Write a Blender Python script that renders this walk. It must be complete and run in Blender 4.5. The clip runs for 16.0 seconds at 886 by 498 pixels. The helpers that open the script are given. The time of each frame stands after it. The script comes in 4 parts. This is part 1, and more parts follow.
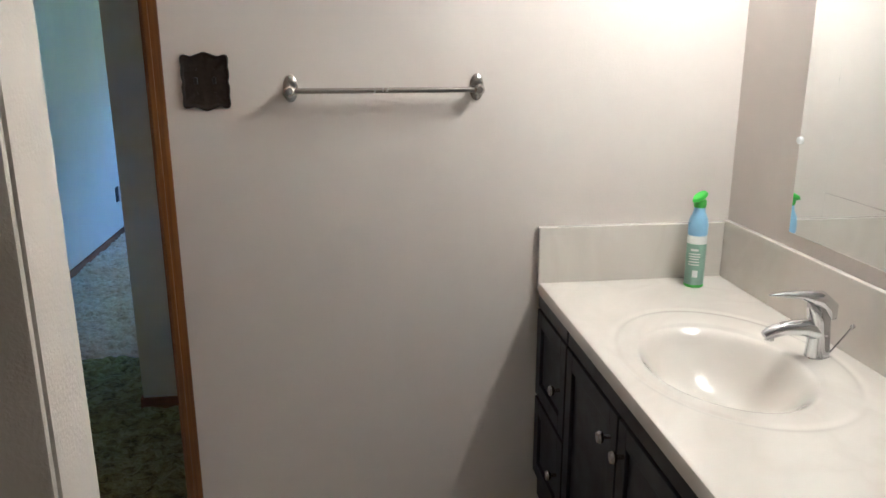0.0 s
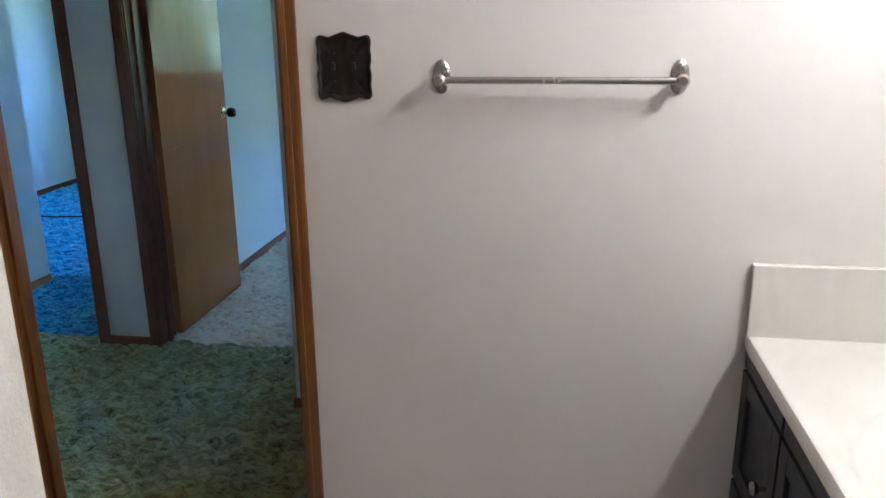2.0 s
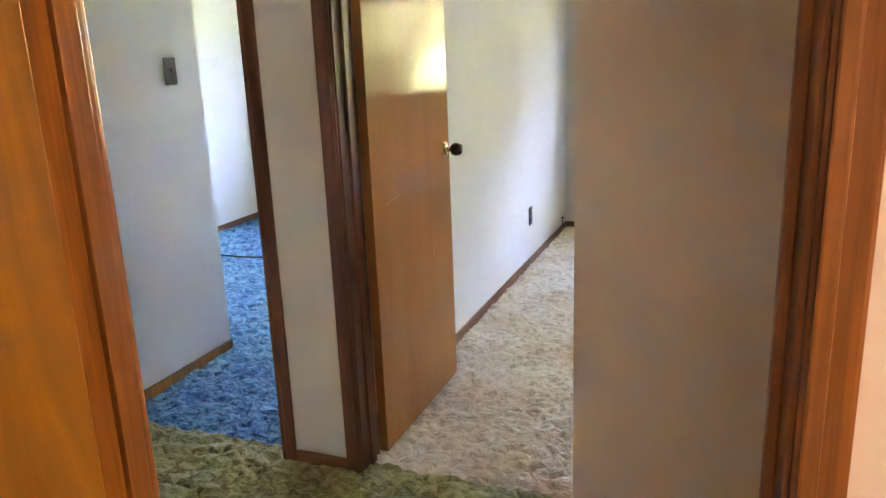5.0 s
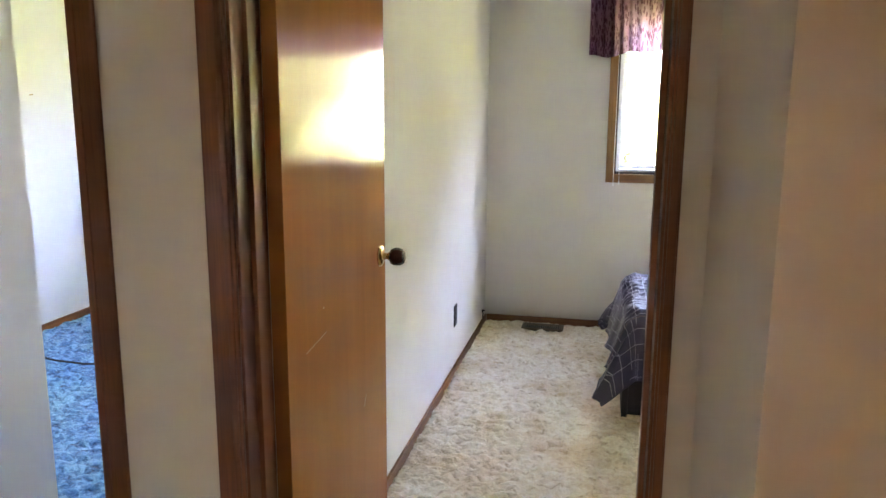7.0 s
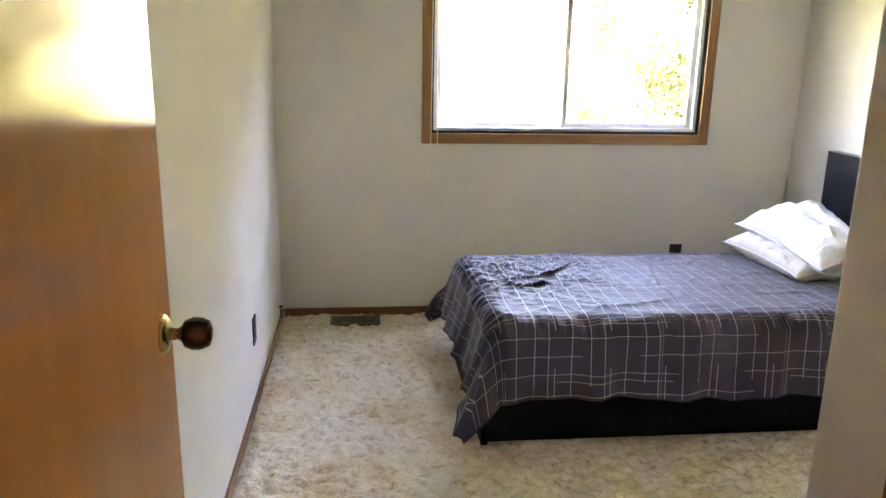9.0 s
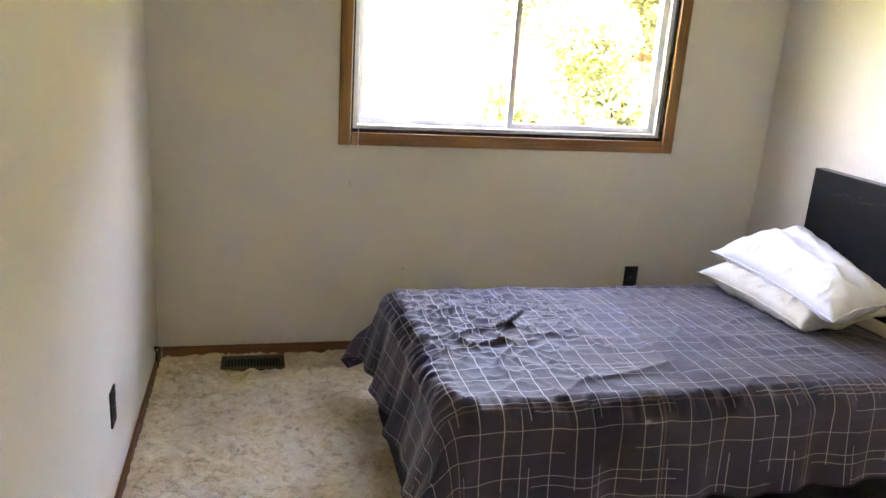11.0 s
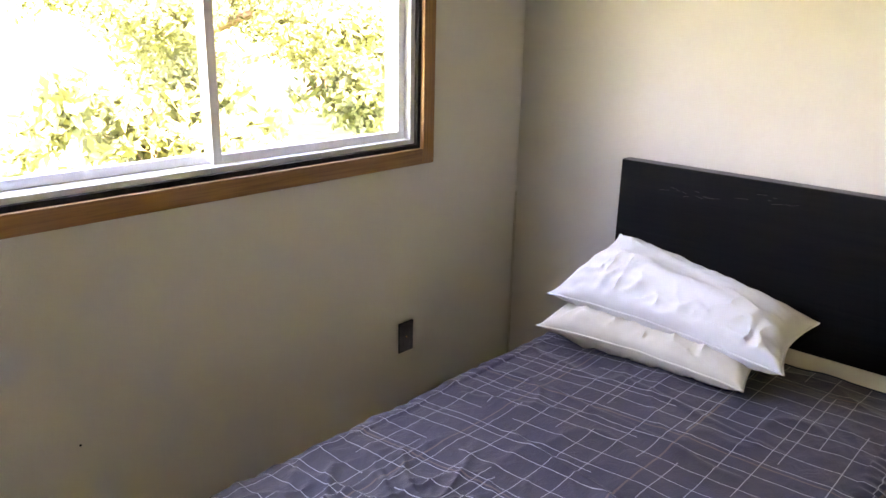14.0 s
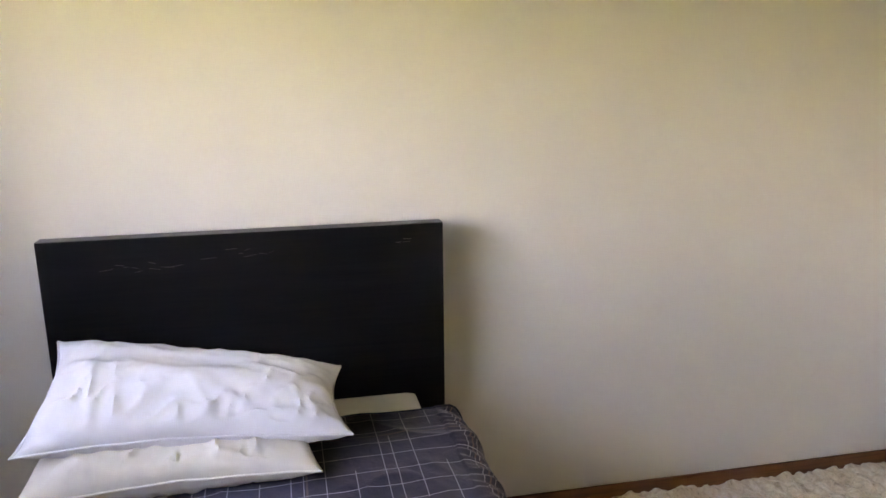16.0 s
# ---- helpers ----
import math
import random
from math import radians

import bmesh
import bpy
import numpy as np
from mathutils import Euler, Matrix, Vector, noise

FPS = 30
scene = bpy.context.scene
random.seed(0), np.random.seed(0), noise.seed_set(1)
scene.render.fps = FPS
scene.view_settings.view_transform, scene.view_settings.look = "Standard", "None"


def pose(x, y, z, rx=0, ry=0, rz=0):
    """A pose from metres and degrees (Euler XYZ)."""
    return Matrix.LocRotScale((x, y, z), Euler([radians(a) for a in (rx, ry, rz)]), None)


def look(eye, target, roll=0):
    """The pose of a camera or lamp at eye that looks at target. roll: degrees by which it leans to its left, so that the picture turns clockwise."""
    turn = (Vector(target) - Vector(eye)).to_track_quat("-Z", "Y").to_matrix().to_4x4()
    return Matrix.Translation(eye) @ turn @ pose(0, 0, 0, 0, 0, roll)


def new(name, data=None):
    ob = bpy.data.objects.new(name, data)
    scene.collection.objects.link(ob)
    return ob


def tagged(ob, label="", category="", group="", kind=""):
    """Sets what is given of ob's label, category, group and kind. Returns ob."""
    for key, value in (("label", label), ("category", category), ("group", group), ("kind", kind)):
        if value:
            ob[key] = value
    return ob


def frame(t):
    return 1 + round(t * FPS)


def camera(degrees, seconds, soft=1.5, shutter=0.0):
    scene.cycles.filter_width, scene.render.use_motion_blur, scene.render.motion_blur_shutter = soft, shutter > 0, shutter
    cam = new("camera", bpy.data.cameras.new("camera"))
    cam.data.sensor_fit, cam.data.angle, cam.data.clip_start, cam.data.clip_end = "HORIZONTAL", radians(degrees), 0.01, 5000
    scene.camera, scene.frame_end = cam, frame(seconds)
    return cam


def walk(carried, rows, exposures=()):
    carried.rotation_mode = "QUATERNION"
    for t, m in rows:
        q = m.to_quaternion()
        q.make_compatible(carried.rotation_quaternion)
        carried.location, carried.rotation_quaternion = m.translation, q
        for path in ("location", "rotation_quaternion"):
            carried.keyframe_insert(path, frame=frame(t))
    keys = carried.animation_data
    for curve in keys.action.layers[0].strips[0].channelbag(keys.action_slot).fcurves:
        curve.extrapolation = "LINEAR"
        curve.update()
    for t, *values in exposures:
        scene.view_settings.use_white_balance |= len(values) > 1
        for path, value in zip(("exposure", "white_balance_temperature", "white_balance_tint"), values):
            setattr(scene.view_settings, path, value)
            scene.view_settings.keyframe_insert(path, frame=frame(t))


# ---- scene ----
cam = camera(60.58, 16.0)
PATH = [
    (0.0, 0.351, 0.239, 1.460, -7.22, -15.07, 0.09),
    (0.5, 0.379, 0.261, 1.454, -10.71, -14.92, 0.63),
    (1.0, 0.413, 0.368, 1.442, -6.99, -15.21, 0.85),
    (1.5, 0.459, 0.524, 1.450, -0.59, -15.74, 0.53),
    (2.0, 0.456, 0.654, 1.453, 8.39, -16.34, 0.41),
    (2.5, 0.355, 0.839, 1.446, 15.84, -16.40, 0.62),
    (3.0, 0.260, 1.023, 1.456, 21.33, -16.59, 1.71),
    (3.2, 0.234, 1.081, 1.448, 23.34, -16.75, 1.94),
    (5.3, -0.304, 1.836, 1.429, 20.74, -14.25, 1.75),
    (5.5, -0.372, 1.933, 1.440, 20.28, -12.67, 0.98),
    (6.0, -0.506, 2.095, 1.441, 18.57, -10.81, 1.17),
    (6.5, -0.631, 2.275, 1.458, 13.97, -10.84, 1.07),
    (7.0, -0.693, 2.480, 1.450, 12.15, -10.71, -0.32),
    (7.5, -0.765, 2.760, 1.455, 11.62, -11.40, -1.52),
    (8.0, -0.898, 2.981, 1.461, 5.30, -12.65, 0.23),
    (8.5, -0.986, 3.193, 1.458, -2.89, -14.08, 0.29),
    (9.0, -1.010, 3.400, 1.462, -5.88, -14.76, -1.04),
    (9.2, -1.018, 3.469, 1.467, -6.97, -14.95, -1.37),
    (11.3, -1.042, 4.340, 1.486, -14.49, -16.40, -3.13),
    (11.5, -1.046, 4.443, 1.472, -15.63, -15.55, -2.50),
    (12.0, -1.029, 4.713, 1.462, -19.33, -15.57, -2.40),
    (12.5, -0.989, 4.986, 1.448, -21.35, -15.83, -3.40),
    (13.0, -1.005, 5.219, 1.447, -28.33, -15.58, -2.34),
    (13.5, -1.025, 5.443, 1.444, -38.46, -16.18, -0.59),
    (14.0, -1.028, 5.683, 1.469, -47.57, -17.24, -1.29),
    (14.5, -1.010, 5.915, 1.440, -59.66, -16.07, -1.21),
    (15.0, -0.939, 6.069, 1.444, -74.30, -15.44, 1.07),
    (15.5, -0.846, 6.190, 1.449, -87.92, -15.36, 1.05),
    (16.0, -0.753, 6.320, 1.425, -101.79, -13.31, 0.66),
]
walk(cam, [(t, pose(x, y, z, 90 + pitch, roll, yaw)) for t, x, y, z, yaw, pitch, roll in PATH],
     [(0.0, 5.9, 4550, 8), (1.5, 6.03, 4350, 8), (3.2, 6.85, 4450, 9), (5.3, 7.38, 7300, 34), (7.0, 7.22, 7500, 34), (9.0, 6.92, 8300, 33), (12.5, 6.45, 9300, 36), (14.5, 6.08, 9400, 36), (16.0, 5.92, 9400, 36)])

# ---- world, sun and lamps ----
world = bpy.data.worlds.new("sky")
scene.world = world
world.use_nodes = True
wn = world.node_tree.nodes
sky = wn.new("ShaderNodeTexSky")
sky.sky_type = "NISHITA"
sky.sun_disc = False
sky.sun_elevation = radians(50)
sky.sun_rotation = radians(213)
world.node_tree.links.new(sky.outputs[0], wn["Background"].inputs[0])
wn["Background"].inputs[1].default_value = 0.13
sun_data = bpy.data.lights.new("sun", "SUN")
sun_data.energy, sun_data.angle, sun_data.color = 4.0, radians(0.5), (1.0, 0.95, 0.86)
sun = new("sun", sun_data)
sun.matrix_world = look((0, 0, 30), (0.45, 0.70, 29.0))
# ---- helpers for building ----
H = 2.40


def box(bm, x0, x1, y0, y1, z0, z1, bevel=0.0):
    m = Matrix.Translation(((x0 + x1) / 2, (y0 + y1) / 2, (z0 + z1) / 2)) @ Matrix.Diagonal((x1 - x0, y1 - y0, z1 - z0, 1))
    vs = bmesh.ops.create_cube(bm, size=1, matrix=m)["verts"]
    if bevel:
        es = list({e for v in vs for e in v.link_edges})
        bmesh.ops.bevel(bm, geom=es, offset=bevel, segments=2, affect="EDGES", profile=0.6)
    return bm


def boxes(*rows, bevel=0.0):
    bm = bmesh.new()
    for r in rows:
        box(bm, *r, bevel=bevel)
    return bm


def lathe(profile, steps=24, axis="Z"):
    """A turned body from (radius, height) rows."""
    bm = bmesh.new()
    rings = []
    for r, h in profile:
        ring = []
        for i in range(steps):
            a = 2 * math.pi * i / steps
            ring.append(bm.verts.new((r * math.cos(a), r * math.sin(a), h)))
        rings.append(ring)
    for a, b in zip(rings, rings[1:]):
        for i in range(steps):
            j = (i + 1) % steps
            bm.faces.new((a[i], a[j], b[j], b[i]))
    bm.faces.new(list(reversed(rings[0])))
    bm.faces.new(rings[-1])
    return bm


def tube(points, radius, steps=10):
    """A round bar swept along points; radius may be a list."""
    bm = bmesh.new()
    pts = [Vector(p) for p in points]
    rad = radius if isinstance(radius, (list, tuple)) else [radius] * len(pts)
    rings, side = [], None
    for i, p in enumerate(pts):
        d = (pts[min(i + 1, len(pts) - 1)] - pts[max(i - 1, 0)]).normalized()
        if side is None:
            side = d.orthogonal().normalized()
        side = (side - d * side.dot(d)).normalized()
        up = d.cross(side)
        rings.append([bm.verts.new(p + rad[i] * (math.cos(2 * math.pi * k / steps) * side + math.sin(2 * math.pi * k / steps) * up)) for k in range(steps)])
    for a, b in zip(rings, rings[1:]):
        for i in range(steps):
            j = (i + 1) % steps
            bm.faces.new((a[i], a[j], b[j], b[i]))
    bm.faces.new(list(reversed(rings[0])))
    bm.faces.new(rings[-1])
    return bm


def moved(bm, m):
    bm.transform(m)
    return bm


def joined(*bms):
    out = bmesh.new()
    for b in bms:
        me = bpy.data.meshes.new("tmp")
        b.to_mesh(me)
        b.free()
        out.from_mesh(me)
        bpy.data.meshes.remove(me)
    return out


def mesh_of(name, bm, material, smooth=False):
    bmesh.ops.recalc_face_normals(bm, faces=bm.faces)
    me = bpy.data.meshes.new(name)
    bm.to_mesh(me)
    bm.free()
    me.materials.append(material)
    if smooth:
        me.shade_smooth()
        me.set_sharp_from_angle(angle=radians(40))
    return me


def solid(name, bm, material, label="", category="", kind="", group="", smooth=False):
    """A top-level thing or piece of the setting that is one mesh."""
    return tagged(new(name, mesh_of(name, bm, material, smooth)), label, category, group, kind)


def thing(name, loc, label, category, group="", kind=""):
    ob = new(name)
    ob.empty_display_size = 0.1
    ob.location = loc
    return tagged(ob, label, category, group, kind)


def part(name, bm, material, parent, label="", smooth=False, kind=""):
    """One mesh under a thing or a part, built in world metres."""
    ob = new(name, mesh_of(name, bm, material, smooth))
    ob.parent = parent
    if parent.parent is None:
        ob.matrix_parent_inverse = Matrix.Translation(-parent.location)
    return tagged(ob, label, kind=kind)


# ---- materials ----
def material(name, colour, rough=0.5, metal=0.0, spec=0.5):
    m = bpy.data.materials.new(name)
    m.use_nodes = True
    b = m.node_tree.nodes["Principled BSDF"]
    b.inputs["Base Color"].default_value = (*colour, 1)
    b.inputs["Roughness"].default_value = rough
    b.inputs["Metallic"].default_value = metal
    b.inputs["Specular IOR Level"].default_value = spec
    return m, m.node_tree, b


def add(tree, kind, **values):
    n = tree.nodes.new(kind)
    for k, v in values.items():
        n.inputs[k.replace("_", " ")].default_value = v
    return n


def coords(tree, scale=(1, 1, 1), turn=(0, 0, 0), kind="place"):
    g = tree.nodes.new("ShaderNodeNewGeometry" if kind == "place" else "ShaderNodeTexCoord")
    mp = tree.nodes.new("ShaderNodeMapping")
    mp.inputs["Scale"].default_value = scale
    mp.inputs["Rotation"].default_value = turn
    tree.links.new(g.outputs["Position" if kind == "place" else kind], mp.inputs["Vector"])
    return mp.outputs[0]


def ramp(tree, fac, stops):
    r = tree.nodes.new("ShaderNodeValToRGB")
    while len(r.color_ramp.elements) < len(stops):
        r.color_ramp.elements.new(0.5)
    for e, (p, c) in zip(r.color_ramp.elements, stops):
        e.position, e.color = p, (*c, 1)
    tree.links.new(fac, r.inputs[0])
    return r.outputs[0]


def noise_tex(tree, vec, scale, detail=4.0, rough=0.55, distort=0.0):
    n = add(tree, "ShaderNodeTexNoise", Scale=scale, Detail=detail, Roughness=rough, Distortion=distort)
    tree.links.new(vec, n.inputs["Vector"])
    return n.outputs[0]


def bump(tree, bsdf, height, strength, distance, before=None):
    b = tree.nodes.new("ShaderNodeBump")
    b.inputs["Strength"].default_value, b.inputs["Distance"].default_value = strength, distance
    tree.links.new(height, b.inputs["Height"])
    if before is not None:
        tree.links.new(before, b.inputs["Normal"])
    tree.links.new(b.outputs[0], bsdf.inputs["Normal"])
    return b.outputs[0]


def mix(tree, fac, a, b, how="MIX"):
    n = tree.nodes.new("ShaderNodeMix")
    n.data_type, n.blend_type = "RGBA", how
    for i, v in ((0, fac), (6, a), (7, b)):
        if isinstance(v, (int, float)):
            n.inputs[i].default_value = v
        elif isinstance(v, tuple):
            n.inputs[i].default_value = (*v, 1)
        else:
            tree.links.new(v, n.inputs[i])
    return n.outputs[2]


def paint(name, colour, dirt=0.06, peel=0.25, rough=0.75):
    """Rolled wall paint over drywall: faint mottling, scuffs and roller relief."""
    m, t, b = material(name, colour, rough, spec=0.3)
    v = coords(t)
    low = tuple(c * (1 - dirt) for c in colour)
    c = ramp(t, noise_tex(t, v, 1.7, 5), ((0.3, low), (0.7, colour)))
    c = mix(t, ramp(t, noise_tex(t, v, 9, 6), ((0.55, (0, 0, 0)), (0.9, (0.25, 0.25, 0.25)))), c, tuple(x * 0.9 for x in low))
    t.links.new(c, b.inputs["Base Color"])
    n1 = bump(t, b, noise_tex(t, v, 160, 3), peel, 0.002)
    bump(t, b, noise_tex(t, v, 12, 2), peel * 0.5, 0.004, n1)
    return m


def wood(name, dark, light, rough=0.35, along=2, fine=1.0, coat=0.0, distort=1.2, pore=0.3, even=False):
    """Stained timber with the grain along one axis."""
    m, t, b = material(name, light, rough)
    s = [26 * fine] * 3
    s[along] = 1.3
    v = coords(t, tuple(s))
    grain = noise_tex(t, v, 1.0, 6, 0.62, distort)
    s2 = [220 * fine] * 3
    s2[along] = 6
    pores = noise_tex(t, coords(t, tuple(s2)), 1.0, 2)
    c = ramp(t, grain, ((0.28, dark), (0.5, tuple((a + d) / 2 for a, d in zip(dark, light))), (0.74, light)))
    c = mix(t, ramp(t, pores, ((0.35, (pore, pore, pore)), (0.5, (0, 0, 0)))), c, tuple(x * 0.55 for x in dark))
    t.links.new(c, b.inputs["Base Color"])
    if not even:
        t.links.new(ramp(t, grain, ((0.2, (rough + 0.12,) * 3), (0.8, (rough,) * 3))), b.inputs["Roughness"])
    b.inputs["Coat Weight"].default_value = coat
    b.inputs["Coat Roughness"].default_value = 0.12
    bump(t, b, pores, 0.12 * min(1, pore * 4), 0.0005)
    return m


def plain(name, colour, rough=0.5, metal=0.0, vary=0.12, scale=30, relief=0.1):
    m, t, b = material(name, colour, rough, metal)
    v = coords(t)
    f = noise_tex(t, v, scale, 5)
    t.links.new(ramp(t, f, ((0.3, tuple(c * (1 - vary) for c in colour)), (0.7, colour))), b.inputs["Base Color"])
    t.links.new(ramp(t, f, ((0.3, (min(1, rough * 1.25),) * 3), (0.7, (rough * 0.85,) * 3))), b.inputs["Roughness"])
    if relief:
        bump(t, b, noise_tex(t, v, scale * 6, 3), relief, 0.001)
    return m


def carpet(name, dark, mid, light, stain):
    """Shag pile: matted tufts with shade coloured into the hollows, trodden lanes and old stains."""
    m, t, b = material(name, mid, 0.95, spec=0.1)
    v = coords(t, (1.0, 1.35, 1.0))
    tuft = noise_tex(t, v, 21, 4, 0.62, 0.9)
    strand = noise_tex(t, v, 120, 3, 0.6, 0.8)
    # dark tones sit in tuft and strand hollows as painted shade
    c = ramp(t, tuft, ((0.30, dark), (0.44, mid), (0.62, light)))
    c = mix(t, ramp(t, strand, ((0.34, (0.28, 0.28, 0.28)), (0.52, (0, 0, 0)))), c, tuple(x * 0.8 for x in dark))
    c = mix(t, ramp(t, noise_tex(t, v, 2.3, 5), ((0.45, (0, 0, 0)), (0.72, (0.75, 0.75, 0.75)))), c, stain, "MULTIPLY")
    c = mix(t, ramp(t, noise_tex(t, v, 8.5, 4, 0.6, 0.8), ((0.55, (0, 0, 0)), (0.75, (0.5, 0.5, 0.5)))), c, stain, "MULTIPLY")
    t.links.new(c, b.inputs["Base Color"])
    b.inputs["Sheen Weight"].default_value = 0.15
    n1 = bump(t, b, tuft, 0.8, 0.02)
    bump(t, b, strand, 0.6, 0.006, n1)
    return m


WALL_BATH = paint("bath_wall_paint", (0.66, 0.61, 0.56), 0.04, 0.2)
WALL_HALL = paint("hall_wall_paint", (0.70, 0.66, 0.59), 0.06)
WALL_BED = paint("bedroom_wall_paint", (0.72, 0.69, 0.63), 0.07)
WALL_BLUE = paint("second_bedroom_wall_paint", (0.64, 0.63, 0.62), 0.05)
WALL_WHITE = paint("knockdown_white_paint", (0.62, 0.575, 0.51), 0.05, 0.45)
CEIL = paint("ceiling_texture", (0.78, 0.76, 0.72), 0.04, 0.9)
TRIM = wood("stained_trim", (0.11, 0.033, 0.011), (0.23, 0.074, 0.024), 0.36, coat=0.06, distort=0.5)
TRIM_X = wood("stained_trim_lying", (0.13, 0.044, 0.012), (0.29, 0.115, 0.034), 0.42, along=0)
TRIM_Y = wood("stained_trim_lying_deep", (0.13, 0.044, 0.012), (0.29, 0.115, 0.034), 0.42, along=1)
TRIM_BATH = wood("orange_stained_trim", (0.10, 0.032, 0.005), (0.25, 0.092, 0.012), 0.32, coat=0.25)
OAK = wood("window_oak", (0.23, 0.095, 0.026), (0.44, 0.215, 0.068), 0.42)
OAK_X = wood("window_oak_lying", (0.23, 0.095, 0.026), (0.44, 0.215, 0.068), 0.42, along=0)
DOOR = wood("varnished_door_veneer", (0.34, 0.142, 0.048), (0.41, 0.175, 0.060), 0.11, fine=0.4, coat=0.0, distort=0.6, pore=0.02, even=True)
DOOR.node_tree.nodes["Principled BSDF"].inputs["Specular IOR Level"].default_value = 0.10
DOOR_ORANGE = wood("orange_varnished_veneer", (0.13, 0.052, 0.003), (0.25, 0.104, 0.006), 0.32, fine=0.35, coat=0.12, distort=2.0, pore=0.08)
# cream stain tint also carries some of the shade under the window
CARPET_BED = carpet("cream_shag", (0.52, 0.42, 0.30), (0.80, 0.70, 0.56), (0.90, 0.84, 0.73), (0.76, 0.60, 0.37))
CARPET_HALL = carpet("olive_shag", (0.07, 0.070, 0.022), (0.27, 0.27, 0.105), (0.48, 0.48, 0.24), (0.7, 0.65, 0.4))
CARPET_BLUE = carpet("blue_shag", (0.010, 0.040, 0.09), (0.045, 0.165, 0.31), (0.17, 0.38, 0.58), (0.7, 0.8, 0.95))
VINYL = plain("bath_vinyl", (0.45, 0.42, 0.37), 0.4)
MARBLE = plain("cultured_marble", (0.78, 0.75, 0.68), 0.10, vary=0.10, scale=3, relief=0.0)
NAVY = plain("painted_cabinet_charcoal", (0.016, 0.017, 0.025), 0.42, vary=0.08, scale=9, relief=0.03)
CHROME = plain("chrome", (0.66, 0.67, 0.69), 0.08, 1.0, 0.03, relief=0)
NICKEL = plain("brushed_nickel", (0.50, 0.47, 0.43), 0.24, 1.0, 0.04, 8, 0.0)
BRASS = plain("brass", (0.62, 0.42, 0.17), 0.25, 1.0, 0.15)
BRONZE = plain("antique_bronze", (0.035, 0.026, 0.020), 0.42, 0.6, 0.5, 60, 0.5)
KNOB = plain("dark_amber_knob", (0.045, 0.012, 0.006), 0.15)
BLACK_WOOD = wood("black_brown_veneer", (0.0015, 0.0015, 0.0018), (0.006, 0.0055, 0.006), 0.6, along=1)
BLACK_WOOD.node_tree.nodes["Principled BSDF"].inputs["Specular IOR Level"].default_value = 0.12
BLACK_PLASTIC = plain("dark_plastic", (0.009, 0.007, 0.006), 0.55)
VINYL_WHITE = plain("window_vinyl", (0.90, 0.92, 0.93), 0.35)
# near-black colour standing in for shade in window liners and vent shaft
GAP_SHADE = plain("painted_gap_shade", (0.01, 0.01, 0.01), 0.7)
LINEN = plain("white_pillow_cotton", (0.73, 0.725, 0.73), 0.9, vary=0.05, scale=14)
LINEN_OLD = plain("cream_pillow_cotton", (0.68, 0.635, 0.54), 0.9, vary=0.08, scale=14)
GREY_METAL = plain("vent_metal", (0.15, 0.11, 0.065), 0.5, 0.4)

mirror_mat, _, _ = material("mirror_silver", (0.88, 0.90, 0.89), 0.02, 1.0)
GLASS, gt, gb = material("window_glass", (1, 1, 1), 0.0)
gb.inputs["Transmission Weight"].default_value = 1.0
gb.inputs["IOR"].default_value = 1.05

# ---- the setting ----
PX, PY = 0.0, 1.203

def wall(name, mat, label, *rows):
    return solid(name, boxes(*rows), mat, label, "wall", "structure")


wall("wall_bath_north", WALL_BATH, "warm white painted wall between bathroom and hall",
     (-3.3, -0.968, 2.306, 2.426, 0, H), (-0.137, 1.60, 2.306, 2.426, 0, H), (-0.968, -0.137, 2.306, 2.426, 2.05, H))
wall("wall_bath_east", WALL_BATH, "warm white painted bathroom wall behind the vanity", (1.462, 1.60, -1.1, 2.306, 0, H))
wall("wall_bath_south", WALL_BATH, "plain painted bathroom wall", (-1.2, 1.462, -1.1, -1.0, 0, H))
wall("wall_bath_west", WALL_BATH, "plain painted bathroom wall", (-1.2, -1.1, -1.0, 2.306, 0, H))
wall("wall_bath_partition", WALL_WHITE, "white textured partition wall with a rounded corner", (-1.1, PX, PY - 0.115, PY, 0, H))
wall("wall_hall_north", WALL_HALL, "beige painted hall wall with an outside corner", (-0.526, 1.60, 3.266, 3.386, 0, H), (-0.526, -0.40, 3.386, 3.771, 0, H))
wall("wall_hall_east", WALL_HALL, "plain painted end wall of the hall", (1.48, 1.60, 2.426, 3.266, 0, H))
wall("wall_hall_west", WALL_HALL, "plain painted end wall of the hall", (-3.3, -3.18, 2.426, 3.771, 0, H))
wall("wall_bedroom_south", WALL_HALL, "off-white wall with two doorways off the hall",
     (-4.34, -2.463, 3.771, 3.891, 0, H), (-1.672, -1.378, 3.771, 3.891, 0, H), (-0.582, 1.54, 3.771, 3.891, 0, H),
     (-2.463, -1.672, 3.771, 3.891, 2.05, H), (-1.378, -0.582, 3.771, 3.891, 2.05, H))
solid("wall_bedroom_closet", boxes((-0.455, -0.335, 3.891, 4.20, 0, H), (-0.335, 1.42, 4.08, 4.20, 0, H), bevel=0.006), WALL_BED, "off-white bedroom wall with an outside corner beside the door", "wall", "structure")
wall("wall_bedroom_west", WALL_BED, "off-white painted bedroom wall", (-1.588, -1.468, 3.891, 7.495, 0, H))
wall("wall_bedroom_east", WALL_BED, "off-white painted wall behind the headboard", (1.42, 1.54, 3.891, 7.495, 0, H))
WX0, WX1, WZ0, WZ1 = -0.646, 0.856, 1.02, 2.04
VX0, VX1 = -3.60, -2.20
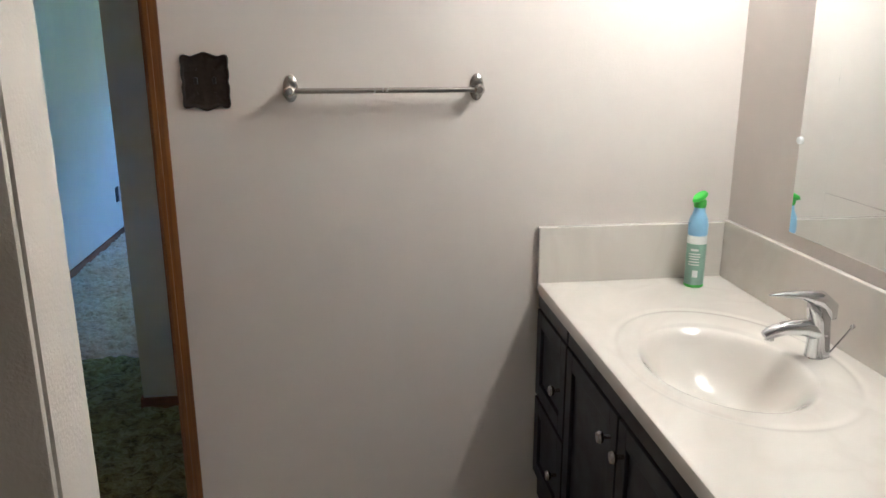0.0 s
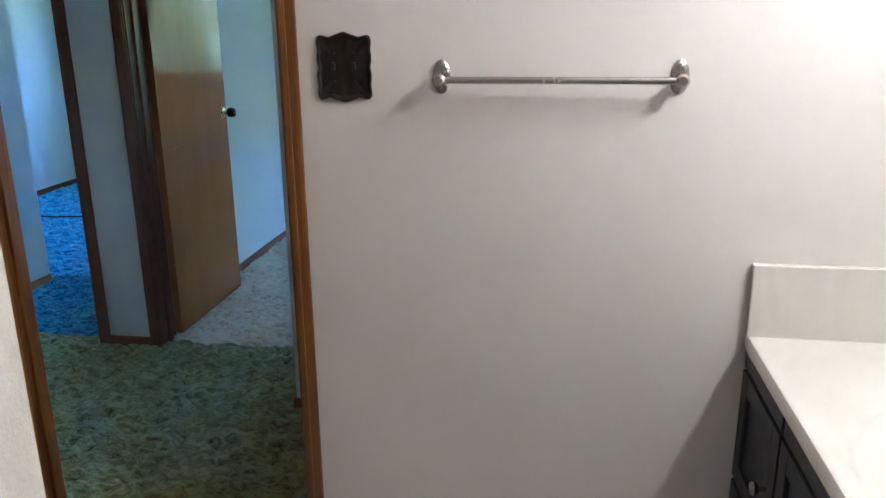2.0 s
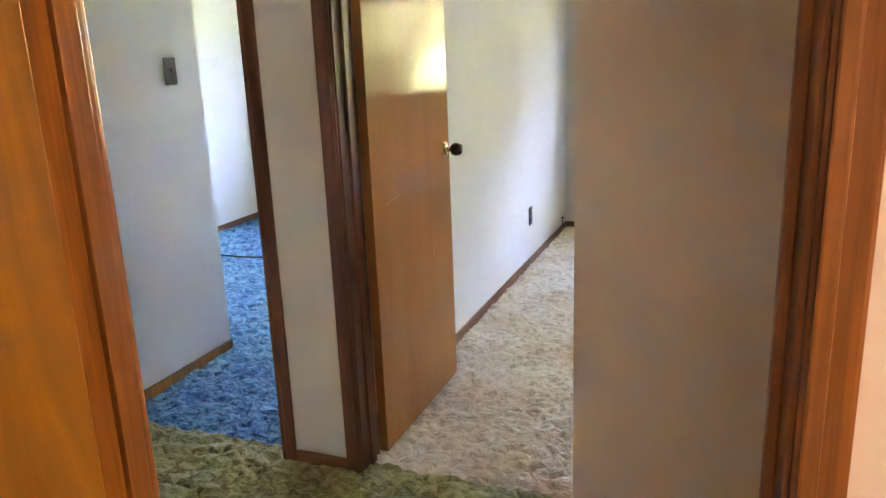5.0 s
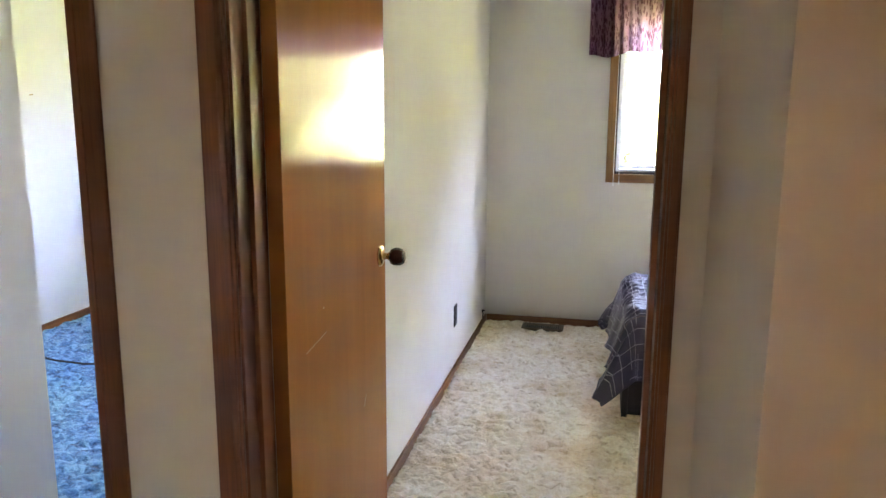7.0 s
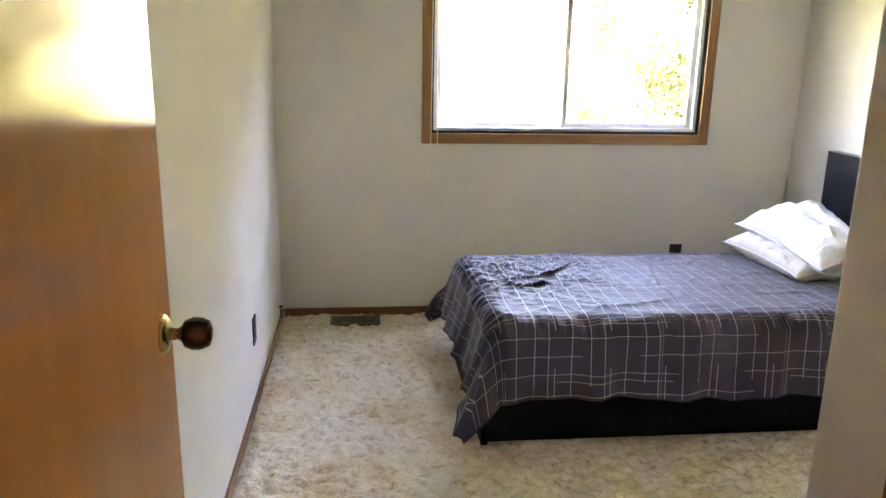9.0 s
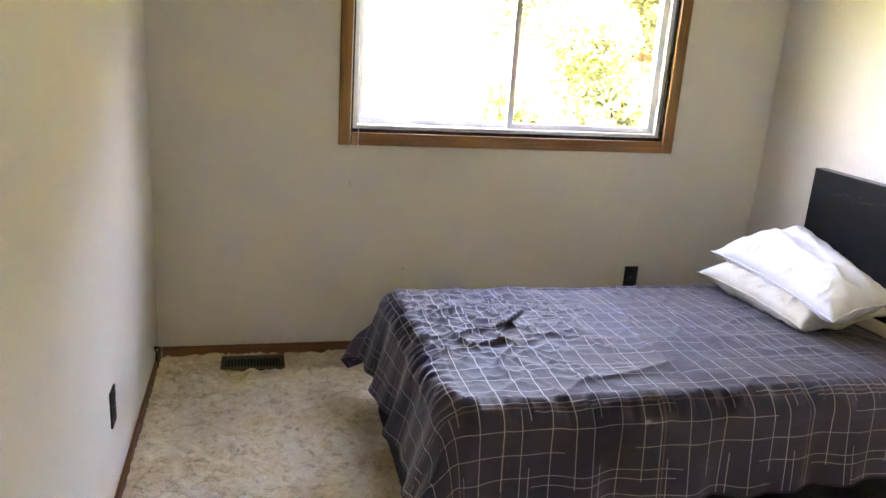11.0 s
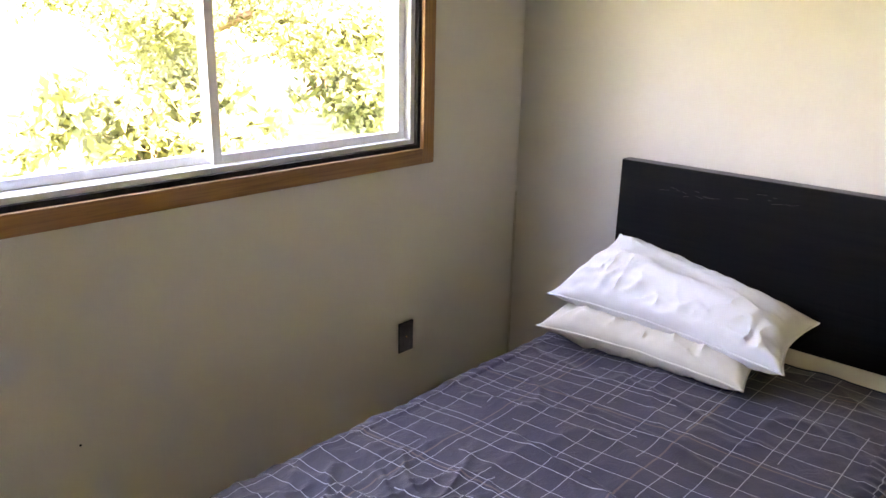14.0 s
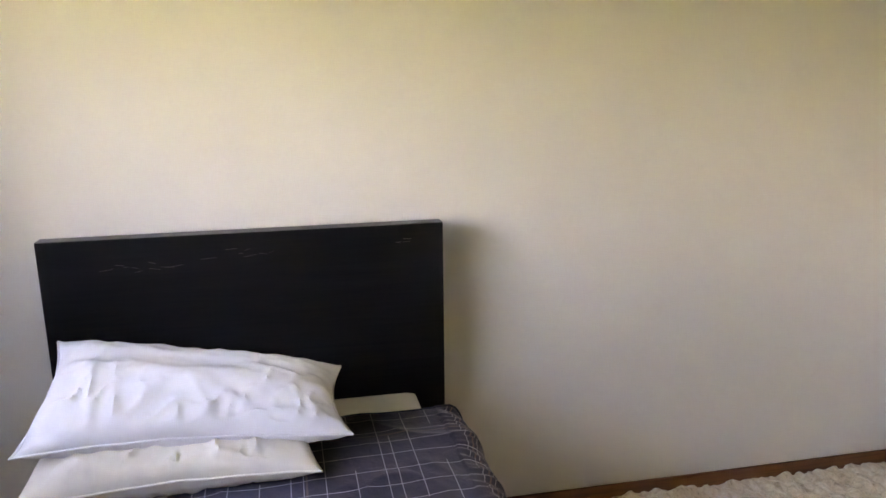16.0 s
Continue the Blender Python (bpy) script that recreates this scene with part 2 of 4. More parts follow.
wall("wall_north", WALL_BED, "off-white outer wall with a sliding window in each room",
     (-4.34, VX0, 7.495, 7.645, 0, H), (VX1, WX0, 7.495, 7.645, 0, H), (WX1, 1.54, 7.495, 7.645, 0, H),
     (VX0, VX1, 7.495, 7.645, 0, WZ0), (VX0, VX1, 7.495, 7.645, WZ1, H), (WX0, WX1, 7.495, 7.645, 0, WZ0), (WX0, WX1, 7.495, 7.645, WZ1, H))
wall("wall_blue_room_closet", WALL_BLUE, "white painted closet wall inside the blue-carpeted room", (-2.63, -2.535, 3.891, 4.61, 0, H), (-4.22, -2.63, 4.49, 4.61, 0, H))
wall("wall_blue_room_west", WALL_BLUE, "white painted wall of the blue-carpeted room", (-4.34, -4.22, 3.891, 7.495, 0, H))
solid("ceiling", boxes((-4.34, 1.60, -1.1, 7.645, H, H + 0.12)), CEIL, "white textured ceiling", "ceiling", "structure")
solid("floor", boxes((-4.34, 1.60, -1.1, 7.645, -0.20, -0.035)), VINYL, "plain subfloor under the carpets", "floor", "structure")
solid("floor_bathroom", boxes((-1.1, 1.47, -1.0, 2.36, -0.035, 0.0)), VINYL, "beige sheet vinyl bathroom floor", "floor", "structure")


def shag(name, mat, label, x0, x1, y0, y1, step=0.016):
    nx, ny = int((x1 - x0) / step) + 1, int((y1 - y0) / step) + 1
    xs, ys = np.linspace(x0, x1, nx), np.linspace(y0, y1, ny)
    co = np.empty((ny, nx, 3))
    for j in range(ny):
        for i in range(nx):
            p = Vector((xs[i], ys[j], 0))
            w = noise.noise(p * 9) * 0.6
            q = Vector((p.x * 11 + w, p.y * 17 + w, 0.7))
            clump = 1 - abs(2 * noise.noise(q))
            near = noise.voronoi(Vector((p.x * 13 + 2 * w, p.y * 22 + 2 * w, 0.3)))[0]
            crack = min(1.0, (near[1] - near[0]) * 3.2)
            sunk = 0.012 if -1.190 < p.x < -0.930 and 7.312 < p.y < 7.431 and y1 > 7 and x1 > 0 else 0.0
            z = -sunk + 0.013 * max(clump, 0) ** 0.6 + 0.020 * crack ** 0.6 - 0.008 + 0.007 * noise.noise(p * 42) + 0.005 * noise.noise(p * 6)
            co[j, i] = xs[i], ys[j], z - 0.016
    idx = np.arange(nx * ny).reshape(ny, nx)
    quads = np.stack([idx[:-1, :-1], idx[:-1, 1:], idx[1:, 1:], idx[1:, :-1]], -1).reshape(-1, 4)
    me = bpy.data.meshes.new(name)
    me.from_pydata(co.reshape(-1, 3).tolist(), [], quads.tolist())
    me.materials.append(mat)
    me.shade_smooth()
    return tagged(new(name, me), label, "carpet", kind="structure")


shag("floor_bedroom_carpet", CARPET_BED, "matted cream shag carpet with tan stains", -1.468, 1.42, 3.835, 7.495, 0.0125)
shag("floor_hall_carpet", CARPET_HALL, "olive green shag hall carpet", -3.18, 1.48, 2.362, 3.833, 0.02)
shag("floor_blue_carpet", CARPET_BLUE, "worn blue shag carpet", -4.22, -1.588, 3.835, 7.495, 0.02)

# ---- doorways: jamb, stop and casing ----
def doorway(name, label, x0, x1, y0, y1, stop_y, head=2.03, timber=None, left=0.057, right=0.057):
    """A lined doorway in a wall that runs along x; x0 and x1 are the clear opening."""
    timber = timber or TRIM
    d = thing(name, (x0, y0, 0), label, "door frame", kind="structure")
    for side, a, b in (("left", x0 - 0.018, x0), ("right", x1, x1 + 0.018)):
        part("jamb", boxes((a, b, y0 - 0.002, y1 + 0.002, 0, head + 0.018), bevel=0.0015), timber, d)
        sx0, sx1 = (x0, x0 + 0.011) if side == "left" else (x1 - 0.011, x1)
        part("stop", boxes((sx0, sx1, stop_y, stop_y + 0.035, 0, head), bevel=0.002), timber, d)
    part("head_jamb", boxes((x0, x1, y0 - 0.002, y1 + 0.002, head, head + 0.018)), TRIM_X, d)
    for ya, yb, sgn in ((y0 - 0.013, y0 - 0.002, -1), (y1 + 0.002, y1 + 0.013, 1)):
        for xa, xb, inner in ((x0 - 0.005 - left, x0 - 0.005, 1), (x1 + 0.005, x1 + 0.005 + right, 0)):
            bm = boxes((xa, xb, ya, yb, 0, head + 0.061), bevel=0.004)
            ridge = (xb - 0.020, xb - 0.006) if inner else (xa + 0.005, min(xa + 0.020, xb - 0.002))
            yr = (ya - 0.004, ya + 0.004) if sgn < 0 else (yb - 0.004, yb + 0.004)
            bm = joined(bm, boxes((ridge[0], ridge[1], yr[0], yr[1], 0, head), bevel=0.003))
            part("casing", bm, timber, d)
        part("head_casing", boxes((x0 - 0.004, x1 + 0.004, ya, yb, head + 0.005, head + 0.061), bevel=0.004), TRIM_X, d)
    return d


doorway("door_frame_bathroom", "reddish brown stained wood bathroom door frame", -0.950, -0.155, 2.306, 2.426, 2.375, timber=TRIM_BATH, left=0.042, right=0.042)
doorway("door_frame_bedroom", "dark brown stained wood bedroom door frame", -1.360, -0.600, 3.771, 3.891, 3.815, right=0.023)
doorway("door_frame_second_bedroom", "brown stained wood door frame beside blue carpet", -2.445, -1.690, 3.771, 3.891, 3.815)


def door_knob(parent, x, y, z, side, knob_mat, plate_mat):
    """Rosette, neck and faceted knob on a door face whose normal points along x."""
    turn = Matrix.Translation((x, y, z)) @ Matrix.Rotation(radians(90 * side), 4, "Y")
    plate = part("rosette", moved(lathe([(0.031, 0), (0.031, 0.003), (0.027, 0.007), (0.013, 0.010)]), turn), plate_mat, parent, "brass rosette", True)
    part("neck", moved(lathe([(0.011, 0.008), (0.009, 0.022), (0.014, 0.030)], 16), turn), plate_mat, parent, "", True)
    part("knob", moved(lathe([(0.013, 0.029), (0.022, 0.034), (0.027, 0.046), (0.026, 0.060), (0.021, 0.071), (0.012, 0.0745)], 12), turn), knob_mat, parent, "dark amber turned knob", True)
    return plate


def door_leaf(name, label, mat, x0, x1, y0, y1, head, knob_y, knob_z, hinge_y):
    d = thing(name, ((x0 + x1) / 2, y0, 0.012), label, "door", kind="structure")
    part("leaf", boxes((x0, x1, y0, y1, 0.014, head), bevel=0.002), mat, d)
    for s, x in ((1, x1), (-1, x0)):
        door_knob(d, x, knob_y, knob_z, s, KNOB, BRASS)
    return d


SCRATCH = plain("bare_wood_scratch", (0.52, 0.36, 0.20), 0.6)
leaf = door_leaf("door_1", "glossy brown varnished flush door standing open", DOOR, -1.362, -1.327, 3.897, 4.617, 2.02, 4.565, 1.018, 3.893)
for a, b, r in (((3.995, 0.905), (4.12, 0.919), 0.0006), ((4.104, 0.980), (4.107, 0.984), 0.0012), ((4.40, 0.62), (4.415, 0.65), 0.0006)):
    part("scratch", tube([(-1.3268, a[0], a[1]), (-1.3268, b[0], b[1])], r, 5), SCRATCH, leaf, "pale scratch in the varnish")
part("strike_plate", boxes((-0.6015, -0.5995, 3.835, 3.860, 0.955, 1.015)), BRASS, bpy.data.objects["door_frame_bedroom"], "brass strike plate")
part("strike_plate", boxes((-0.1565, -0.1545, 2.32, 2.345, 0.955, 1.015)), BRASS, bpy.data.objects["door_frame_bathroom"], "brass strike plate")
door_leaf("door_2", "orange varnished flush bathroom door standing open", DOOR_ORANGE, -0.936, -0.901, 1.552, 2.300, 2.02, 1.62, 1.0, 2.303)


# ---- baseboards ----
def base_x(x0, x1, y, out, mat=None):
    ya, yb = sorted((y, y + out * 0.011))
    solid("baseboard", boxes((x0, x1, ya, yb, -0.01, 0.042), bevel=0.002), mat or TRIM_X, "narrow brown stained wood baseboard", "baseboard", "structure")


def base_y(y0, y1, x, out, mat=None):
    xa, xb = sorted((x, x + out * 0.011))
    solid("baseboard", boxes((xa, xb, y0, y1, -0.01, 0.042), bevel=0.002), mat or TRIM_Y, "narrow brown stained wood baseboard", "baseboard", "structure")


base_x(-1.455, 1.407, 7.495, -1)
base_y(3.906, 7.495, -1.468, 1)
base_y(4.20, 7.495, 1.42, -1)
base_x(-0.466, 1.409, 4.20, 1)
base_y(3.906, 4.20, -0.455, -1)
base_x(-1.627, -1.423, 3.771, -1)
base_x(-0.526, 1.48, 3.266, -1)
base_y(3.255, 3.758, -0.526, -1)
base_x(-3.18, -2.508, 3.771, -1)
base_y(3.906, 4.61, -2.535, 1, OAK)
base_y(4.622, 7.495, -4.22, 1)
base_x(-4.209, -2.535, 4.61, 1)
base_x(-0.106, 0.905, 2.306, -1)

# ---- windows ----
def slider(name, label, x0, x1, z0, z1, mull):
    w = thing(name, ((x0 + x1) / 2, 7.495, z0), label, "window", kind="structure")
    yi, yo = 7.480, 7.497
    for xa, xb in ((x0 - 0.050, x0 + 0.004), (x1 - 0.004, x1 + 0.050)):
        part("casing", boxes((xa, xb, yi, yo, z0 - 0.051, z1 + 0.051), bevel=0.003), OAK, w)
    for za, zb in ((z0 - 0.051, z0 + 0.004), (z1 - 0.004, z1 + 0.051)):
        part("casing", boxes((x0 + 0.005, x1 - 0.005, yi + 0.001, yo, za, zb), bevel=0.003), OAK_X, w)
    # liner strips coloured black to put in the shade of the opening
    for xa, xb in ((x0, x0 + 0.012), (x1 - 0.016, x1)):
        part("liner", boxes((xa, xb, 7.498, 7.514, z0, z1)), GAP_SHADE, w, "liner strip coloured black for shade")
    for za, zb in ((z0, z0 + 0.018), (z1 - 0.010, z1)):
        part("liner", boxes((x0 + 0.012, x1 - 0.016, 7.498, 7.514, za, zb)), GAP_SHADE, w, "liner strip coloured black for shade")
    f = 0.034
    for xa, xb in ((x0, x0 + f), (x1 - f, x1)):
        part("window_frame", boxes((xa, xb, 7.515, 7.640, z0, z1), bevel=0.003), VINYL_WHITE, w)
    for za, zb in ((z0, z0 + f), (z1 - f, z1)):
        part("window_frame", boxes((x0 + f, x1 - f, 7.515, 7.640, za, zb), bevel=0.003), VINYL_WHITE, w)
    for xa, xb, ya in ((x0 + f, mull + 0.018, 7.580), (mull - 0.018, x1 - f, 7.545)):
        s = part("sash", joined(boxes((xa, xa + 0.028, ya, ya + 0.024, z0 + f, z1 - f), bevel=0.002), boxes((xb - 0.028, xb, ya, ya + 0.024, z0 + f, z1 - f), bevel=0.002),
                               boxes((xa + 0.028, xb - 0.028, ya, ya + 0.024, z0 + f, z0 + f + 0.026), bevel=0.002), boxes((xa + 0.028, xb - 0.028, ya, ya + 0.024, z1 - f - 0.026, z1 - f), bevel=0.002)), VINYL_WHITE, w, "white sliding sash")
        g = part("pane", boxes((xa + 0.027, xb - 0.027, ya + 0.010, ya + 0.014, z0 + f + 0.025, z1 - f - 0.025)), GLASS, s, "clear glass")
        g.visible_shadow = False
    return w


slider("window_1", "white sliding window in an oak casing", WX0, WX1, WZ0, WZ1, 0.100)
slider("window_2", "white sliding window of the blue-carpeted room", VX0, VX1, WZ0, WZ1, -2.9)

# ---- bathroom ----
def shaker(name, x, y0, y1, z0, z1, parent, knob_y, knob_z, panels=1):
    """A framed cabinet front with a recessed panel, facing -x, and its knob."""
    f, w = 0.020, 0.045
    rows = [(x - f, x, y0, y0 + w, z0, z1), (x - f, x, y1 - w, y1, z0, z1), (x - f, x, y0 + w, y1 - w, z0, z0 + w), (x - f, x, y0 + w, y1 - w, z1 - w, z1)]
    d = part(name, boxes(*rows, bevel=0.002), NAVY, parent)
    part("panel", boxes((x - 0.010, x - 0.001, y0 + w - 0.001, y1 - w + 0.001, z0 + w - 0.001, z1 - w + 0.001)), NAVY, d)
    part("knob", moved(lathe([(0.005, 0), (0.005, 0.014), (0.012, 0.018), (0.0145, 0.024), (0.012, 0.029), (0.004, 0.031)], 16),
                       Matrix.Translation((x - f, knob_y, knob_z)) @ Matrix.Rotation(radians(-90), 4, "Y")), NICKEL, d, "brushed nickel knob", True)
    return d


FX = 0.908
vanity = thing("vanity_cabinet", (1.2, 1.35, 0), "charcoal painted shaker vanity cabinet with nickel knobs", "cabinet")
part("body", boxes((FX + 0.001, 1.460, 0.45, 2.304, 0.09, 0.60), (FX + 0.06, 1.460, 0.45, 2.304, 0.0, 0.09), (FX + 0.001, FX + 0.02, 0.45, 2.304, 0.601, 0.762), (FX + 0.02, 1.460, 2.28, 2.304, 0.601, 0.762), (FX + 0.02, 1.460, 0.45, 0.47, 0.601, 0.762)), NAVY, vanity)
shaker("drawer", FX, 1.990, 2.285, 0.450, 0.715, vanity, 2.03, 0.575)
shaker("drawer", FX, 1.990, 2.285, 0.190, 0.438, vanity, 2.03, 0.322)
shaker("door", FX, 1.609, 1.978, 0.110, 0.715, vanity, 1.645, 0.650)
shaker("door", FX, 1.235, 1.601, 0.110, 0.715, vanity, 1.562, 0.650)
shaker("drawer", FX, 0.930, 1.222, 0.450, 0.715, vanity, 1.07, 0.575)
shaker("drawer", FX, 0.930, 1.222, 0.190, 0.438, vanity, 1.07, 0.322)
shaker("door", FX, 0.695, 0.918, 0.110, 0.715, vanity, 0.735, 0.650)
shaker("door", FX, 0.460, 0.687, 0.110, 0.715, vanity, 0.650, 0.650)

for ya, yb in ((1.990, 2.285), (1.235, 1.978), (0.930, 1.222), (0.460, 0.918)):
    part("false_front", boxes((FX - 0.018, FX, ya, yb, 0.723, 0.760), bevel=0.002), NAVY, vanity)

# cultured marble with soft veins
mt = MARBLE.node_tree
mb = mt.nodes["Principled BSDF"]
mv = coords(mt, (1.0, 1.0, 1.0))
vein = noise_tex(mt, mv, 2.2, 4, 0.5, 1.2)
c0 = ramp(mt, vein, ((0.34, (0.615, 0.575, 0.515)), (0.45, (0.650, 0.612, 0.552)), (0.50, (0.625, 0.585, 0.525)), (0.56, (0.655, 0.618, 0.558)), (0.72, (0.668, 0.634, 0.575))))
mt.links.new(c0, mb.inputs["Base Color"])
mb.inputs["Coat Weight"].default_value = 0.4
mb.inputs["Coat Roughness"].default_value = 0.025

SX, SY = 1.150, 1.680
top = thing("sink_counter", (1.18, 1.4, 0.76), "glossy veined cultured marble vanity top with moulded oval sink", "worktop")
nx, ny = 116, 372
x0, x1, y0, y1, zt = 0.887, 1.443, 0.44, 2.285, 0.792
bm = bmesh.new()
grid = []
for j in range(ny):
    row = []
    for i in range(nx):
        x, y = x0 + (x1 - x0) * i / (nx - 1), y0 + (y1 - y0) * j / (ny - 1)
        px = (x - SX) / (0.172 if x > SX else 0.178)
        r = math.hypot(px, (y - SY) / 0.230)
        ring = math.hypot((x - SX - 0.018) / 0.236, (y - SY - 0.018) / 0.318)
        z = zt - 0.0022 * math.exp(-((ring - 1.0) / 0.030) ** 2) - (0.006 * min(1, max(0, (1.0 - ring) / 0.25)) ** 2 if ring < 1 else 0)
        if r < 1:
            z -= 0.128 * (1 - r ** 3.2) ** 1.7
        edge = min(x - x0, 0.010)
        z -= 0.010 - math.sqrt(max(0, 0.010 ** 2 - (0.010 - edge) ** 2))
        row.append(bm.verts.new((x, y, z)))
    grid.append(row)
for a, b in zip(grid, grid[1:]):
    for i in range(nx - 1):
        bm.faces.new((a[i], a[i + 1], b[i + 1], b[i]))
skirt = [bm.verts.new((x0, y0 + (y1 - y0) * j / (ny - 1), 0.763)) for j in range(ny)]
back = [bm.verts.new((x0 + 0.03, y0 + (y1 - y0) * j / (ny - 1), 0.763)) for j in range(ny)]
for j in range(ny - 1):
    bm.faces.new((grid[j][0], grid[j + 1][0], skirt[j + 1], skirt[j]))
    bm.faces.new((skirt[j], skirt[j + 1], back[j + 1], back[j]))
part("counter", bm, MARBLE, top, "", True)
part("backsplash", boxes((0.887, 1.443, 2.285, 2.305, 0.765, 0.957), bevel=0.003), MARBLE, top)
part("backsplash", boxes((1.444, 1.461, 0.44, 2.305, 0.765, 0.962), bevel=0.003), MARBLE, top)
part("drain", moved(lathe([(0.024, 0), (0.024, 0.003), (0.017, 0.0045), (0.014, 0.001)], 24), Matrix.Translation((1.228, 1.676, 0.664)) @ Matrix.Rotation(radians(-9), 4, "Y")), NICKEL, top, "metal drain ring", True)

faucet = thing("faucet", (1.375, 1.695, 0.792), "chrome single-lever basin faucet", "faucet")
FA = Vector((1.375, 1.695, 0.788))
part("body", tube([FA, FA + Vector((0, 0, 0.004)), FA + Vector((-0.001, 0, 0.05)), FA + Vector((-0.006, 0, 0.088)), FA + Vector((-0.016, 0, 0.112)), FA + Vector((-0.03, 0, 0.124))], [0.027, 0.026, 0.0235, 0.024, 0.021, 0.010], 20), CHROME, faucet, "", True)
part("spout", tube([FA + Vector((0.004, 0, 0.058)), FA + Vector((-0.04, 0, 0.070)), FA + Vector((-0.085, 0.001, 0.069)), FA + Vector((-0.118, 0.001, 0.061)), FA + Vector((-0.130, 0.001, 0.054))], [0.024, 0.0195, 0.0160, 0.0140, 0.0105], 18), CHROME, faucet, "", True)
part("aerator", moved(lathe([(0.010, 0), (0.010, 0.010), (0.008, 0.011)], 16), Matrix.Translation(FA + Vector((-0.117, 0.001, 0.044)))), CHROME, faucet, "", True)
lev = tube([FA + Vector((0.018, 0, 0.084)), FA + Vector((0.012, 0, 0.112)), FA + Vector((-0.012, 0, 0.135)), FA + Vector((-0.055, 0, 0.150)), FA + Vector((-0.098, 0, 0.155)), FA + Vector((-0.128, 0, 0.154))], [0.016, 0.022, 0.021, 0.016, 0.011, 0.005], 16)
for v in lev.verts:
    v.co.z = 0.929 + (v.co.z - 0.929) * (0.55 if v.co.x < FA.x - 0.04 else 0.9)
part("lever", lev, CHROME, faucet, "", True)
part("lift_rod", tube([FA + Vector((0.022, -0.012, 0.012)), FA + Vector((0.060, -0.020, 0.070))], 0.0022, 8), CHROME, faucet)
part("rod_ball", moved(lathe([(0.001, -0.006), (0.0045, -0.004), (0.006, 0), (0.0045, 0.004), (0.001, 0.006)], 14), Matrix.Translation(FA + Vector((0.062, -0.0205, 0.074)))), CHROME, faucet, "", True)

GREEN_LABEL = plain("green_can_label", (0.27, 0.43, 0.34), 0.35)
PALE_BLUE = plain("pale_blue_can", (0.34, 0.60, 0.85), 0.3)
BRIGHT_GREEN = plain("green_spray_cap", (0.10, 0.50, 0.04), 0.35)
WHITE_PLASTIC = plain("white_label_print", (0.80, 0.82, 0.80), 0.4, vary=0.03)
can = thing("spray_can", (1.324, 2.210, 0.792), "pale blue and green air freshener spray can", "spray can")
CM = Matrix.Translation((1.324, 2.210, 0.792)) @ Matrix.Scale(1.03, 4)
part("base_rim", moved(lathe([(0.025, 0), (0.0265, 0.002), (0.0265, 0.006), (0.026, 0.008)], 28), CM), BRIGHT_GREEN, can, "", True)
part("label_wrap", moved(lathe([(0.026, 0.008), (0.0262, 0.009), (0.0262, 0.122), (0.026, 0.123)], 28), CM), GREEN_LABEL, can, "green printed wrap", True)
part("white_band", moved(lathe([(0.026, 0.123), (0.0262, 0.124), (0.0258, 0.145), (0.0255, 0.146)], 28), CM), WHITE_PLASTIC, can, "white band", True)
part("shoulder", moved(lathe([(0.0255, 0.146), (0.0262, 0.150), (0.0265, 0.172), (0.024, 0.190), (0.018, 0.204), (0.015, 0.214), (0.015, 0.222)], 28), CM), PALE_BLUE, can, "pale blue shoulder", True)
cap = joined(lathe([(0.0152, 0.222), (0.017, 0.228), (0.017, 0.240), (0.012, 0.246)], 20), moved(lathe([(0.001, -0.010), (0.012, -0.008), (0.0165, 0.0), (0.013, 0.007), (0.001, 0.009)], 20), Matrix.Translation((-0.002, 0, 0.250)) @ Matrix.Rotation(radians(-24), 4, "Y") @ Matrix.Diagonal((1.75, 1.0, 1.0, 1))))
part("trigger_cap", moved(cap, CM @ Matrix.Rotation(radians(30), 4, "Z")), BRIGHT_GREEN, can, "bright green trigger cap", True)
for k, (z, w, h) in enumerate(((0.104, 0.5, 0.006), (0.094, 0.75, 0.003), (0.087, 0.75, 0.003), (0.080, 0.62, 0.003), (0.072, 0.7, 0.003), (0.064, 0.7, 0.003), (0.030, 0.34, 0.020))):
    bm = bmesh.new()
    vs = []
    for i in range(9):
        a = radians(-125) + w * (i / 8 - (0.5 if k < 6 else 0.1)) * 1.6
        vs.append([bm.verts.new((0.0266 * math.cos(a), 0.0266 * math.sin(a), zz)) for zz in (z, z + h)])
    for a, b in zip(vs, vs[1:]):
        bm.faces.new((a[0], b[0], b[1], a[1]))
    part("print_bar", moved(bm, CM), WHITE_PLASTIC, can, "pale line of small print")

solid("bottle_cap", moved(lathe([(0.0075, 0), (0.0075, 0.002), (0.0088, 0.004), (0.0105, 0.018), (0.0095, 0.019)], 16), Matrix.Translation((1.352, 1.398, 0.792))), BLACK_PLASTIC, "small black plastic cap on the vanity top", "cap", smooth=True)

mir = thing("wall_mirror", (1.468, 0.9, 1.0), "frameless bathroom wall mirror with mirrored border strips", "mirror")
MY0, MY1, MZ0, MZ1, MB = -0.55, 1.985, 1.000, 1.98, 0.125
part("mirror_glass", boxes((1.456, 1.461, MY0 + MB, MY1 - MB, MZ0 + MB, MZ1 - MB), bevel=0.001), mirror_mat, mir)


def border(a, b, c, d):
    return boxes((1.4565, 1.461, a, b, c, d), bevel=0.001)


